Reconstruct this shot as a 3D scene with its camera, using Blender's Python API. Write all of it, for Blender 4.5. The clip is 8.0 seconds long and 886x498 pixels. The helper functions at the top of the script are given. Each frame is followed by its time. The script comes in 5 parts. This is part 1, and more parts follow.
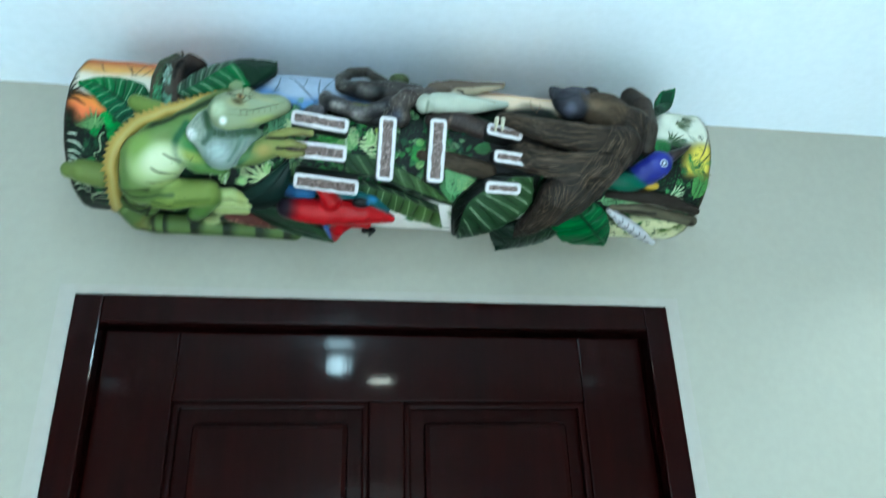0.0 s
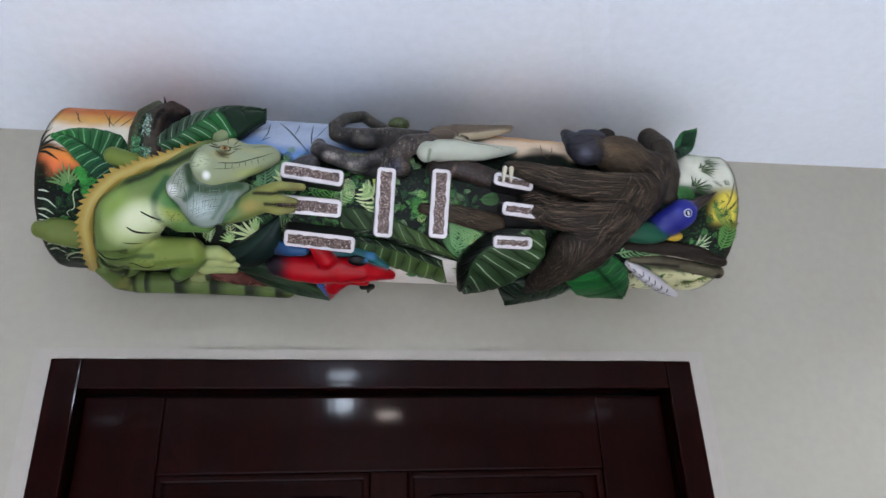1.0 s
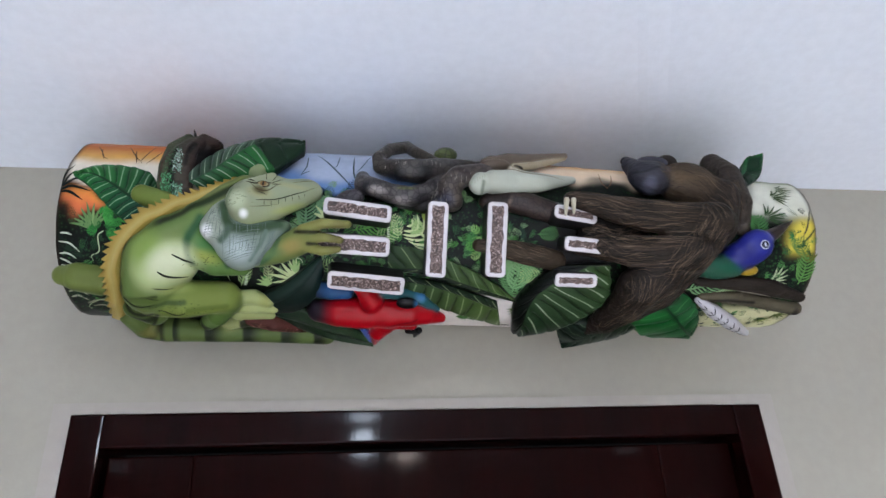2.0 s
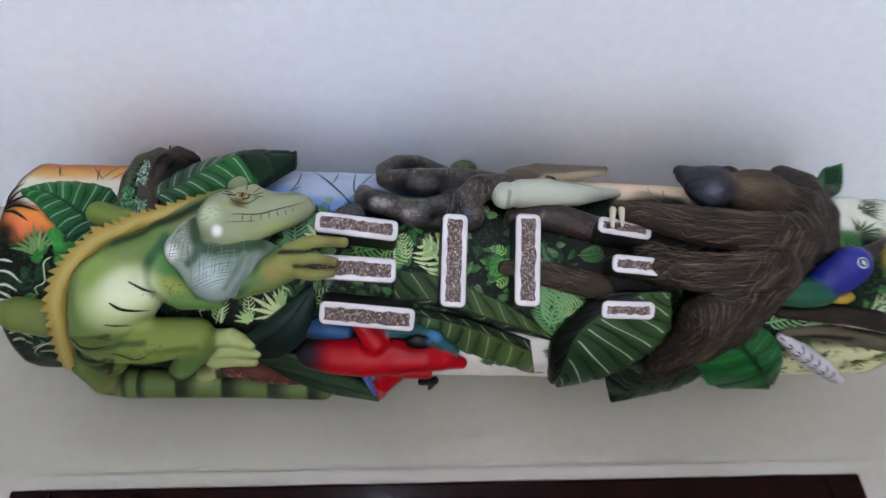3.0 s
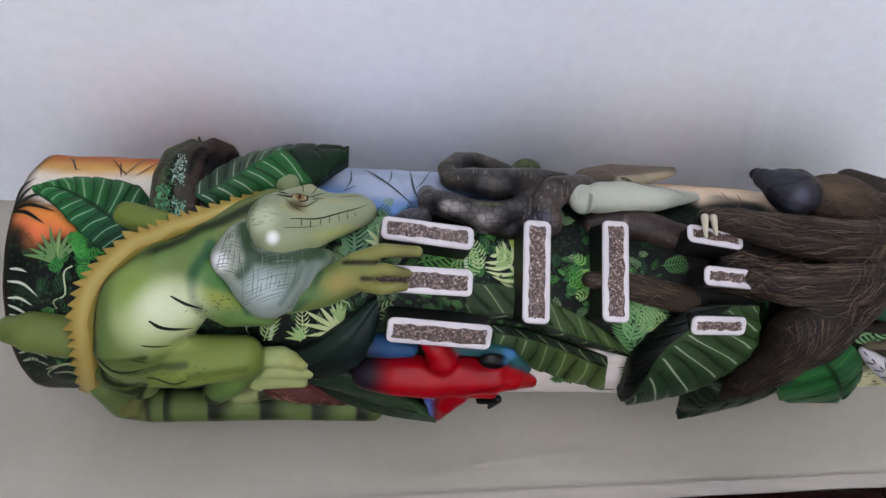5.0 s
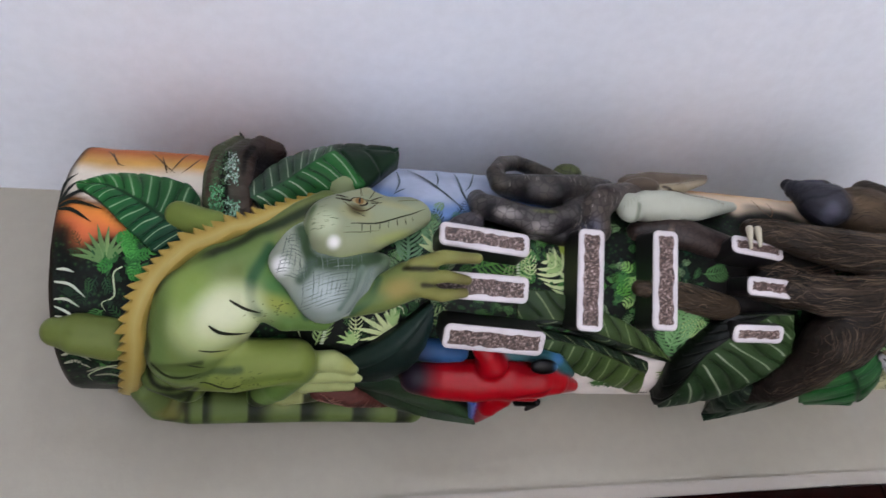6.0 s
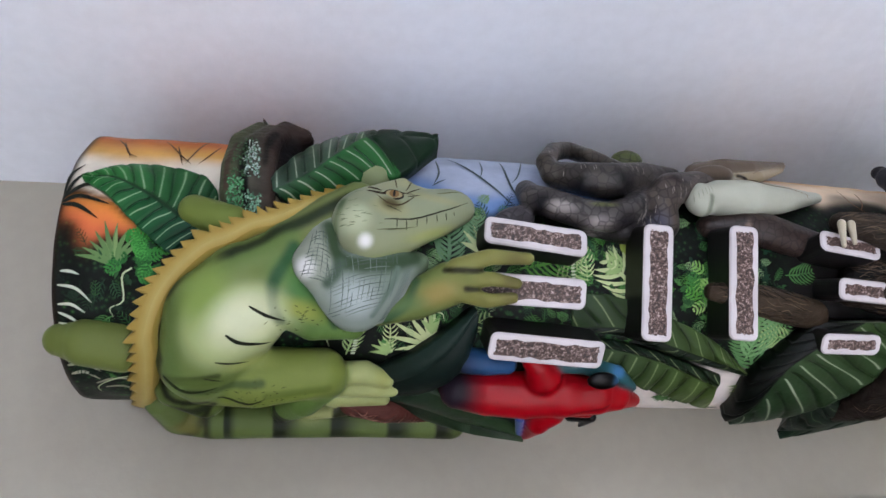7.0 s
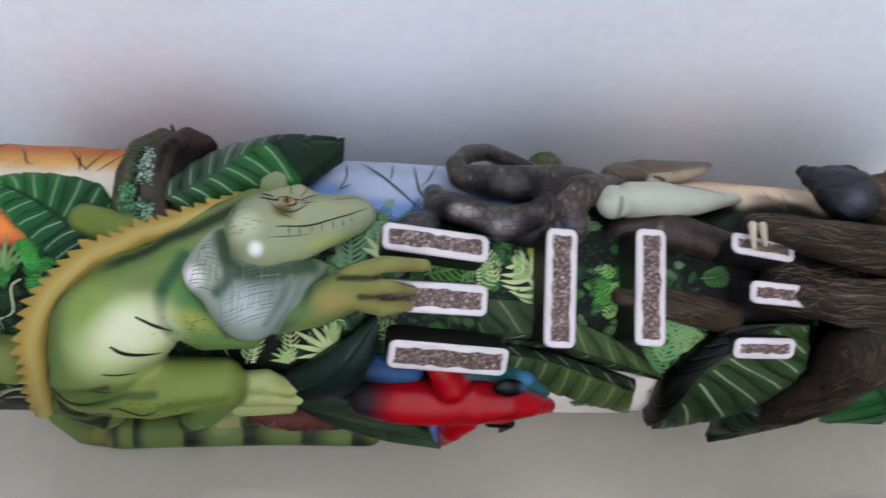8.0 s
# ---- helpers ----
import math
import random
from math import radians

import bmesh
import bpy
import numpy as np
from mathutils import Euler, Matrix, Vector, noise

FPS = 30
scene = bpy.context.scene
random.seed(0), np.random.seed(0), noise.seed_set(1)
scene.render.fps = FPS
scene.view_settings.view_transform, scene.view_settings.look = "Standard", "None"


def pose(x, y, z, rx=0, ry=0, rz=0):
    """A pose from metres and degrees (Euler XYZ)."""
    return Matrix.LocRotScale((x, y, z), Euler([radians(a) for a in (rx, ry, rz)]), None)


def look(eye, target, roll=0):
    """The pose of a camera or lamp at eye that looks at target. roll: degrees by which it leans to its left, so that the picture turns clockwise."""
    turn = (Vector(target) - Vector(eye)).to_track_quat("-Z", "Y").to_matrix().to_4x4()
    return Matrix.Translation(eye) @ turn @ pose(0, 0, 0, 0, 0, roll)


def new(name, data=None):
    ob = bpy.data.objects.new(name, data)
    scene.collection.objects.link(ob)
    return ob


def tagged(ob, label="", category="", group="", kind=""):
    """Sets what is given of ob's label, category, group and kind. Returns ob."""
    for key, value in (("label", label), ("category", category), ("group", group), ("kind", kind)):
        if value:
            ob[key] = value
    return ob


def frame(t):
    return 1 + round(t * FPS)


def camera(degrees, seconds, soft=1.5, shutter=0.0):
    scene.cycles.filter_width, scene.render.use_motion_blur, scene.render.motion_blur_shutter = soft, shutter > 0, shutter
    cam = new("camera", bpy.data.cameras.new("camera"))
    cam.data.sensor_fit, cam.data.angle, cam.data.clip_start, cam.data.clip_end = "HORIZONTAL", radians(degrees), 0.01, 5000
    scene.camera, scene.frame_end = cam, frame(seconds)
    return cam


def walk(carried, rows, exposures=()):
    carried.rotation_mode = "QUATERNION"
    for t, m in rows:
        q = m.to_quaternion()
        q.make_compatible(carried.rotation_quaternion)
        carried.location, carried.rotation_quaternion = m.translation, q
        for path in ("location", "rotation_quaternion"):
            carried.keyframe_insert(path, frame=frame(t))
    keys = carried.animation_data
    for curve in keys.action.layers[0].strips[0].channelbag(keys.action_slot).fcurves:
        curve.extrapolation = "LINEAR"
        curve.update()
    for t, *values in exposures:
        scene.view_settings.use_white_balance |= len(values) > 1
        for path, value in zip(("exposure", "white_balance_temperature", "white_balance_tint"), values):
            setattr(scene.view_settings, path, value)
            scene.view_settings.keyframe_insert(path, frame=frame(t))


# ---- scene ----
cam = camera(63.9, 8.0, soft=1.5, shutter=0.5)
PATH = [
    (0, (-0.126, -0.033, 1.707), (0.172, 1.778, 2.503), -1.8),
    (0.5, (-0.089, -0.011, 1.752), (0.207, 1.743, 2.665), -3.6),
    (1, (-0.11, 0.024, 1.802), (0.166, 1.819, 2.639), -2.2),
    (1.5, (-0.127, 0.063, 1.824), (0.12, 1.833, 2.721), -2.4),
    (1.7, (-0.156, 0.075, 1.849), (0.11, 1.843, 2.745), -3.1),
    (2.8, (-0.175, 0.243, 1.851), (0.08, 1.901, 2.939), -3.9),
    (3, (-0.138, 0.286, 1.871), (0.056, 1.923, 3.003), -3.2),
    (3.5, (-0.108, 0.338, 1.903), (-0.068, 1.974, 3.054), -0.4),
    (4, (-0.161, 0.352, 1.922), (-0.044, 1.986, 3.071), -2.6),
    (5.5, (-0.303, 0.347, 1.95), (0.14, 1.987, 3.005), -6.4),
    (6, (-0.354, 0.355, 1.969), (0.134, 1.999, 2.998), -6.9),
    (6.5, (-0.364, 0.401, 1.995), (0.048, 2.101, 2.963), -4.7),
    (7, (-0.343, 0.416, 2.013), (0.046, 2.092, 3.033), -5.2),
    (7.5, (-0.309, 0.42, 2.019), (0.026, 2.107, 3.041), -4.8),
    (8, (-0.257, 0.405, 2.019), (0.118, 2.09, 3.028), -5.5),
]
EXPOSURES = [(0, -0.22, 5450, -14), (0.25, -0.54, 5850, 4), (0.5, -0.70, 6150, 13), (1.5, -0.68, 6500, 20), (3.5, -0.76, 6500, 20), (4.3, -0.78, 6550, 21), (6.0, -0.80, 6800, 25), (8, -0.67, 6600, 22)]
walk(cam, [(t, look(eye, target, roll)) for t, eye, target, roll in PATH], EXPOSURES)

# ---- world and lamps ----
world = bpy.data.worlds.new("world")
scene.world = world
world.use_nodes = True
world.node_tree.nodes["Background"].inputs[0].default_value = (0.5, 0.55, 0.6, 1)
world.node_tree.nodes["Background"].inputs[1].default_value = 0.05


COOL, NEUTRAL, WARM = (0.72, 0.88, 1.0), (0.84, 0.94, 1.0), (1.0, 0.92, 0.82)
SPOTS = [(-0.10, -0.45, 92.0, COOL), (0.12, -1.12, 44.0, WARM), (1.02, 0.80, 3.0, NEUTRAL), (-1.25, -0.2, 1.0, COOL), (1.2, -1.1, 3.0, NEUTRAL), (-1.2, -1.2, 2.0, COOL)]
for x, y, power, colour in SPOTS:
    data = bpy.data.lights.new("spot_beam", "AREA")
    data.shape, data.size, data.energy, data.color, data.spread = "DISK", 0.09, power, colour, radians(104)
    # the brightest one is tilted away from the door
    new("spot_beam", data).matrix_world = look((x, y, 2.505), (x, y - 0.9 if power > 50 else y + 0.0001, 0))
# added point light below the first spot, fills the ceiling above the log
data = bpy.data.lights.new("ceiling_fill", "POINT")
data.energy, data.color, data.shadow_soft_size = 13.0, COOL, 0.04
new("ceiling_fill", data).location = (-0.10, -0.45, 2.44)


# ---- materials ----
def lin(r, g, b):
    return tuple(((c / 255) / 12.92) if c / 255 <= 0.04045 else (((c / 255) + 0.055) / 1.055) ** 2.4 for c in (r, g, b))


def material(name, rough=0.5, metal=0.0, coat=0.0):
    m = bpy.data.materials.new(name)
    m.use_nodes = True
    nt = m.node_tree
    b = nt.nodes["Principled BSDF"]
    b.inputs["Roughness"].default_value = rough
    b.inputs["Metallic"].default_value = metal
    b.inputs["Coat Weight"].default_value = coat
    return m, nt, b


def node(nt, kind, **values):
    n = nt.nodes.new(kind)
    for key, value in values.items():
        n.inputs[key.replace("_", " ")].default_value = value
    return n


def coords(nt, scale=(1, 1, 1)):
    c = nt.nodes.new("ShaderNodeTexCoord")
    mp = nt.nodes.new("ShaderNodeMapping")
    mp.inputs["Scale"].default_value = scale
    nt.links.new(c.outputs["Object"], mp.inputs["Vector"])
    return mp.outputs["Vector"]


def noisy(nt, vec, scale, detail=4.0, rough=0.55):
    n = node(nt, "ShaderNodeTexNoise", Scale=scale, Detail=detail, Roughness=rough)
    nt.links.new(vec, n.inputs["Vector"])
    return n.outputs["Fac"]


def ramp(nt, fac, stops):
    r = nt.nodes.new("ShaderNodeValToRGB")
    while len(r.color_ramp.elements) < len(stops):
        r.color_ramp.elements.new(0.5)
    for e, (p, c) in zip(r.color_ramp.elements, stops):
        e.position, e.color = p, (*c, 1)
    nt.links.new(fac, r.inputs["Fac"])
    return r.outputs["Color"]


def mix(nt, kind, fac, a, b):
    m = nt.nodes.new("ShaderNodeMix")
    m.data_type, m.blend_type = "RGBA", kind
    for value, socket in ((fac, m.inputs[0]), (a, m.inputs[6]), (b, m.inputs[7])):
        if hasattr(value, "is_linked"):
            nt.links.new(value, socket)
        else:
            socket.default_value = value if isinstance(value, float) else (*value, 1)
    return m.outputs[2]


def bump(nt, b, height, strength, distance):
    n = node(nt, "ShaderNodeBump", Strength=strength, Distance=distance)
    nt.links.new(height, n.inputs["Height"])
    nt.links.new(n.outputs["Normal"], b.inputs["Normal"])


def plaster(name, colour, rough=0.75):
    m, nt, b = material(name, rough)
    v = coords(nt)
    big = ramp(nt, noisy(nt, v, 1.7), [(0.3, tuple(c * 0.95 for c in colour)), (0.7, colour)])
    fine = ramp(nt, noisy(nt, v, 60.0), [(0.35, (0.96, 0.96, 0.96)), (0.65, (1, 1, 1))])
    nt.links.new(mix(nt, "MULTIPLY", 1.0, big, fine), b.inputs["Base Color"])
    bump(nt, b, noisy(nt, v, 140.0, 3.0), 0.12, 0.002)
    return m


def flat(name, colour, rough=0.5, coat=0.0):
    m, nt, b = material(name, rough, 0.0, coat)
    v = coords(nt)
    nt.links.new(ramp(nt, noisy(nt, v, 25.0), [(0.3, tuple(c * 0.8 for c in colour)), (0.7, colour)]), b.inputs["Base Color"])
    return m


def dark_wood(name):
    m, nt, b = material(name, 0.22)
    b.inputs["Specular IOR Level"].default_value = 0.06
    v = coords(nt, (14, 14, 1.2))
    grain = ramp(nt, noisy(nt, v, 3.0, 8.0, 0.65), [(0.25, lin(13, 3, 3)), (0.55, lin(24, 6, 5)), (0.85, lin(34, 9, 7))])
    nt.links.new(grain, b.inputs["Base Color"])
    v2 = coords(nt)
    nt.links.new(ramp(nt, noisy(nt, v2, 9.0), [(0.3, (0.04, 0.04, 0.04)), (0.8, (0.09, 0.09, 0.09))]), b.inputs["Roughness"])
    bump(nt, b, noisy(nt, v, 5.0, 6.0), 0.04, 0.002)
    return m


def painted(name, rough=0.42, grain=60.0, depth=0.25, streak=None, contrast=0.25, leafy=False, gloss=0.14, scales=0.0):
    """Hand-painted wood: the paint colours stored on the mesh, brush mottling and carved relief."""
    m, nt, b = material(name, rough)
    b.inputs["Specular IOR Level"].default_value = gloss
    a = nt.nodes.new("ShaderNodeAttribute")
    a.attribute_name = "paint"
    v = coords(nt, streak or (1, 1, 1))
    lo = 1.0 - contrast
    mott = ramp(nt, noisy(nt, v, grain, 5.0, 0.6), [(0.3, (lo, lo, lo)), (0.7, (0.92, 0.92, 0.92))])
    col = mix(nt, "MULTIPLY", 1.0, a.outputs["Color"], mott)
    if leafy:
        k = nt.nodes.new("ShaderNodeAttribute")
        k.attribute_name = "leafy"
        w = coords(nt)
        vo = node(nt, "ShaderNodeTexVoronoi", Scale=190.0, Randomness=1.0)
        nt.links.new(w, vo.inputs["Vector"])
        spots = ramp(nt, vo.outputs["Distance"], [(0.10, lin(48, 100, 46)), (0.26, lin(18, 48, 26)), (0.5, lin(7, 14, 10))])
        dim = ramp(nt, noisy(nt, w, 16.0, 3.0), [(0.38, (0.12, 0.14, 0.13)), (0.62, (1, 1, 1))])
        col = mix(nt, "MIX", k.outputs["Fac"], col, mix(nt, "MULTIPLY", 1.0, spots, dim))
    height = noisy(nt, v, grain * 1.6, 5.0)
    if scales:
        w = coords(nt)
        vo = node(nt, "ShaderNodeTexVoronoi", Scale=scales, Randomness=0.8)
        nt.links.new(w, vo.inputs["Vector"])
        cells = ramp(nt, vo.outputs["Color"], [(0.3, (0.8, 0.78, 0.78)), (0.5, (0.95, 0.93, 0.92)), (0.75, (1.12, 1.1, 1.06))])
        rim = node(nt, "ShaderNodeTexVoronoi", Scale=scales, Randomness=0.8)
        rim.feature = "DISTANCE_TO_EDGE"
        nt.links.new(w, rim.inputs["Vector"])
        edge = ramp(nt, rim.outputs["Distance"], [(0.01, (0.42, 0.42, 0.42)), (0.10, (1.0, 1.0, 1.0))])
        grey = nt.nodes.new("ShaderNodeRGBToBW")
        nt.links.new(a.outputs["Color"], grey.inputs[0])
        dark = ramp(nt, grey.outputs[0], [(0.22, (1, 1, 1)), (0.4, (0, 0, 0))])
        col = mix(nt, "MIX", dark, col, mix(nt, "MULTIPLY", 1.0, mix(nt, "MULTIPLY", 1.0, col, cells), edge))
    nt.links.new(col, b.inputs["Base Color"])
    bump(nt, b, height, depth, 0.004)
    return m


M_WALL = plaster("wall_paint", lin(168, 163, 150))
M_CEIL = plaster("ceiling_paint", lin(238, 242, 250))
M_SOUTH = plaster("far_wall_paint", lin(232, 234, 238))
M_BAND = plaster("band_paint", lin(172, 165, 156))
M_FLOOR = plaster("floor_stone", lin(236, 236, 236), 0.3)
M_DOOR = dark_wood("dark_stained_door")
M_LOG = painted("painted_log", 0.45, 40.0, 0.12, leafy=True)
M_SKIN = painted("painted_skin", 0.42, 90.0, 0.12, contrast=0.12)
M_FUR = painted("painted_fur", 0.55, 90.0, 0.8, (0.45, 1, 1), contrast=0.4, gloss=0.18)
M_SCALE = painted("painted_scales", 0.38, 55.0, 0.3, contrast=0.25, scales=120.0, gloss=0.25)
M_GLOSS = painted("painted_gloss", 0.3, 60.0, 0.05, contrast=0.12, gloss=0.2)
M_LEAF = painted("painted_leaf", 0.38, 50.0, 0.15, contrast=0.2)
M_BARK = painted("painted_bark", 0.6, 80.0, 0.8, (0.3, 1, 1), contrast=0.5)


# ---- mesh helpers ----
def part(name, bm, mat, parent, label=""):
    me = bpy.data.meshes.new(name)
    bm.to_mesh(me)
    bm.free()
    me.materials.append(mat)
    ob = new(name, me)
    ob.parent = parent
    return tagged(ob, label)


def box_bm(x0, x1, y0, y1, z0, z1, bevel=0.0, bm=None):
    bm = bm or bmesh.new()
    got = bmesh.ops.create_cube(bm, size=1)["verts"]
    for v in got:
        v.co = Vector((x0 + (v.co.x + 0.5) * (x1 - x0), y0 + (v.co.y + 0.5) * (y1 - y0), z0 + (v.co.z + 0.5) * (z1 - z0)))
    if bevel:
        edges = {e for v in got for e in v.link_edges}
        bmesh.ops.bevel(bm, geom=list(edges), offset=bevel, segments=2, affect="EDGES", profile=0.6)
    return bm


def setting(name, bm, mat, label):
    return tagged(part(name, bm, mat, None), label, name.split("_")[0], kind="structure")


# ---- the room ----
WY, CZ = 1.17, 2.55
DX0, DX1, DZ = -0.555, 0.495, 2.13
bm = box_bm(-2.0, DX0, WY, WY + 0.15, 0, CZ)
box_bm(DX1, 2.2, WY, WY + 0.15, 0, CZ, bm=bm)
box_bm(DX0, DX1, WY, WY + 0.15, DZ, CZ, bm=bm)
setting("wall_north", bm, M_WALL, "cream painted plaster wall with a doorway through it")
setting("wall_south", box_bm(-2.0, 2.2, -1.75, -1.6, 0, CZ), M_SOUTH, "white painted plaster wall across the passage")
setting("wall_west", box_bm(-2.15, -2.0, -1.75, WY + 0.15, 0, CZ), M_WALL, "cream painted plaster wall at the passage end")
setting("wall_east", box_bm(2.2, 2.35, -1.75, WY + 0.15, 0, CZ), M_WALL, "cream painted plaster wall at the passage end")
bm = box_bm(-2.15, 2.35, -1.75, WY + 0.15, CZ, CZ + 0.1)
# a taped board joint that runs out from the wall
a, b, side = Vector((0.395, WY, CZ)), Vector((-0.35, -0.74, CZ)), Vector((0.93, -0.37, 0))
rows = [[bm.verts.new(p + side * w - Vector((0, 0, h))) for w, h in ((-0.022, 0.0), (-0.008, 0.0012), (0.008, 0.0012), (0.022, 0.0))] for p in (a, b)]
for i in range(3):
    bm.faces.new((rows[0][i], rows[0][i + 1], rows[1][i + 1], rows[1][i]))
bmesh.ops.recalc_face_normals(bm, faces=bm.faces)
setting("ceiling", bm, M_CEIL, "smooth white painted ceiling over the passage")


def ceiling_spot(x, y, power, colour):
    """A surface-mounted ceiling spot: a white ring and a glowing lens."""
    ob = tagged(new("ceiling_spot"), "small round white ceiling spot, lit", "ceiling lamp", "ceiling spots")
    ob.location = (x, y, CZ)
    bm = bmesh.new()
    prof = [(0.062, -0.001), (0.077, -0.001), (0.079, -0.012), (0.074, -0.02), (0.064, -0.02), (0.062, -0.012)]
    rows = [[bm.verts.new((r * math.cos(2 * math.pi * i / 32), r * math.sin(2 * math.pi * i / 32), z)) for r, z in prof] for i in range(32)]
    for p, q in zip(rows, rows[1:] + rows[:1]):
        for k in range(len(prof)):
            l = (k + 1) % len(prof)
            bm.faces.new((p[k], q[k], q[l], p[l]))
    part("ring", bm, M_CEIL, ob, "white ring")
    bm = bmesh.new()
    bmesh.ops.create_uvsphere(bm, u_segments=24, v_segments=12, radius=0.056)
    for v in bm.verts:
        v.co.z = v.co.z * 0.4 - 0.012 if v.co.z < 0 else -0.012
    m, nt, b = material("lit_lens", 0.3)
    b.inputs["Emission Color"].default_value = (*colour, 1)
    b.inputs["Emission Strength"].default_value = power
    part("lens", bm, m, ob, "glowing lens")


for x, y, power, colour in SPOTS:
    ceiling_spot(x, y, (110.0 if y > -0.5 else 150.0) if power > 20 else 6.0, colour)
setting("floor", box_bm(-2.15, 2.35, -1.75, WY + 0.15, -0.1, 0), M_FLOOR, "pale stone floor of the passage")


def wavy_strip(bm, a, b, width_axis, w0, w1, y0, y1, amp):
    """A plaster strip from a to b whose inner edge wavers a little."""
    n = 40
    rows = []
    for i in range(n + 1):
        t = i / n
        p = Vector(a).lerp(Vector(b), t)
        k = amp * noise.noise(Vector((p.x * 9, 3.1, p.z * 9)))
        q, r = p.copy(), p.copy()
        q[width_axis] += w0 + k
        r[width_axis] += w1 + 0.4 * k
        rows.append([bm.verts.new((c.x, y, c.z)) for c in (q, r) for y in (y0, y1)])
    for s, t in zip(rows, rows[1:]):
        bm.faces.new((s[0], s[2], t[2], t[0]))
        bm.faces.new((s[0], t[0], t[1], s[1]))
        bm.faces.new((s[2], s[3], t[3], t[2]))
    for s in (rows[0], rows[-1]):
        bm.faces.new((s[0], s[1], s[3], s[2]))


bm = bmesh.new()
wavy_strip(bm, (DX0 - 0.026, 0, DZ), (DX1 + 0.026, 0, DZ), 2, 0.0, 0.017, WY - 0.0035, WY + 0.001, 0.002)
wavy_strip(bm, (DX0, 0, 0), (DX0, 0, DZ), 0, 0.0, -0.026, WY - 0.0035, WY + 0.001, 0.002)
wavy_strip(bm, (DX1, 0, 0), (DX1, 0, DZ), 0, 0.0, 0.026, WY - 0.0035, WY + 0.001, 0.002)
bmesh.ops.recalc_face_normals(bm, faces=bm.faces)
setting("trim_door", bm, M_BAND, "narrow raised white plaster band round the door")

door = tagged(new("door_1"), "closed dark mahogany panelled door in its frame", "door", kind="structure")
for name, dims in (("frame_jamb", (DX0, DX0 + 0.046, 0, DZ)), ("frame_jamb", (DX1 - 0.046, DX1, 0, DZ)), ("frame_head", (DX0 + 0.046, DX1 - 0.046, DZ - 0.048, DZ))):
    part(name, box_bm(dims[0], dims[1], WY - 0.006, WY + 0.13, dims[2], dims[3], 0.003), M_DOOR, door)
LX0, LX1, LZ = DX0 + 0.049, DX1 - 0.049, DZ - 0.053
LY = WY + 0.03
MX = (LX0 + LX1) / 2
for name, dims in (("stile", (LX0, LX0 + 0.12, 0.01, LZ)), ("stile", (LX1 - 0.12, LX1, 0.01, LZ)), ("mullion", (MX - 0.03, MX + 0.03, 0.2, LZ - 0.12)),
                   ("top_rail", (LX0 + 0.12, LX1 - 0.12, LZ - 0.12, LZ)), ("middle_rail", (LX0 + 0.12, LX1 - 0.12, 0.95, 1.1)), ("bottom_rail", (LX0 + 0.12, LX1 - 0.12, 0.01, 0.2))):
    part(name, box_bm(dims[0], dims[1], LY, LY + 0.04, dims[2], dims[3], 0.003), M_DOOR, door)
for xa, xb in ((LX0 + 0.12, MX - 0.03), (MX + 0.03, LX1 - 0.12)):
    for za, zb in ((0.2, 0.95), (1.1, LZ - 0.12)):
        bm = box_bm(xa - 0.004, xb + 0.004, LY + 0.018, LY + 0.03, za - 0.004, zb + 0.004)
        box_bm(xa + 0.035, xb - 0.035, LY + 0.006, LY + 0.02, za + 0.035, zb - 0.035, 0.01, bm=bm)
        part("panel", bm, M_DOOR, door)
        for k, (a, b, c, d) in enumerate(((xa, xb, zb - 0.012, zb), (xa, xb, za, za + 0.012), (xa, xa + 0.012, za, zb), (xb - 0.012, xb, za, zb))):
            part("moulding", box_bm(a, b, LY + 0.003, LY + 0.02, c, d, 0.004), M_DOOR, door)

# ---- the carved log over the door: places on it are (along, degrees up from the front, height off the wood) ----
R = 0.12
U0, U1 = -0.532, 0.480


def girth(u):
    """The log's radius: it thins towards its east end."""
    return 0.1215 - 0.031 * np.clip(u - 0.1, 0, 1)


def axis(u):
    return 1.0226 - 0.0368 * u, 2.3404 - 0.0453 * u


def on_log(u, deg, h=0.0):
    y, z = axis(u)
    a = radians(deg)
    return Vector((u, y - (girth(u) + h) * math.cos(a), z + (girth(u) + h) * math.sin(a)))


def local(u, deg):
    """Along, up and outward directions at a place on the log."""
    a = radians(deg)
    return Vector((1, -0.0368, -0.0453)).normalized(), Vector((0, math.sin(a), math.cos(a))), Vector((0, -math.cos(a), math.sin(a)))


sign = tagged(new("carved_log"), "carved and painted log with jungle animals hung above the door", "wall carving")


def painted_mesh(name, verts, faces, colours, mat, parent, label="", smooth=True):
    me = bpy.data.meshes.new(name)
    me.from_pydata([tuple(v) for v in verts], [], faces)
    at = me.color_attributes.new("paint", "FLOAT_COLOR", "POINT")
    c = np.ones((len(verts), 4), dtype=np.float32)
    c[:, :3] = colours
    at.data.foreach_set("color", c.ravel())
    if smooth:
        me.polygons.foreach_set("use_smooth", [True] * len(me.polygons))
    me.materials.append(mat)
    me.update()
    ob = new(name, me)
    ob.parent = parent
    return tagged(ob, label)


def fade(x, a, b):
    t = np.clip((x - a) / (b - a), 0, 1)
    return t * t * (3 - 2 * t)


def wobble(u, d, f, seed):
    return np.array([noise.noise(Vector((a * f, b * f * 0.0021, seed))) for a, b in zip(u, d)])


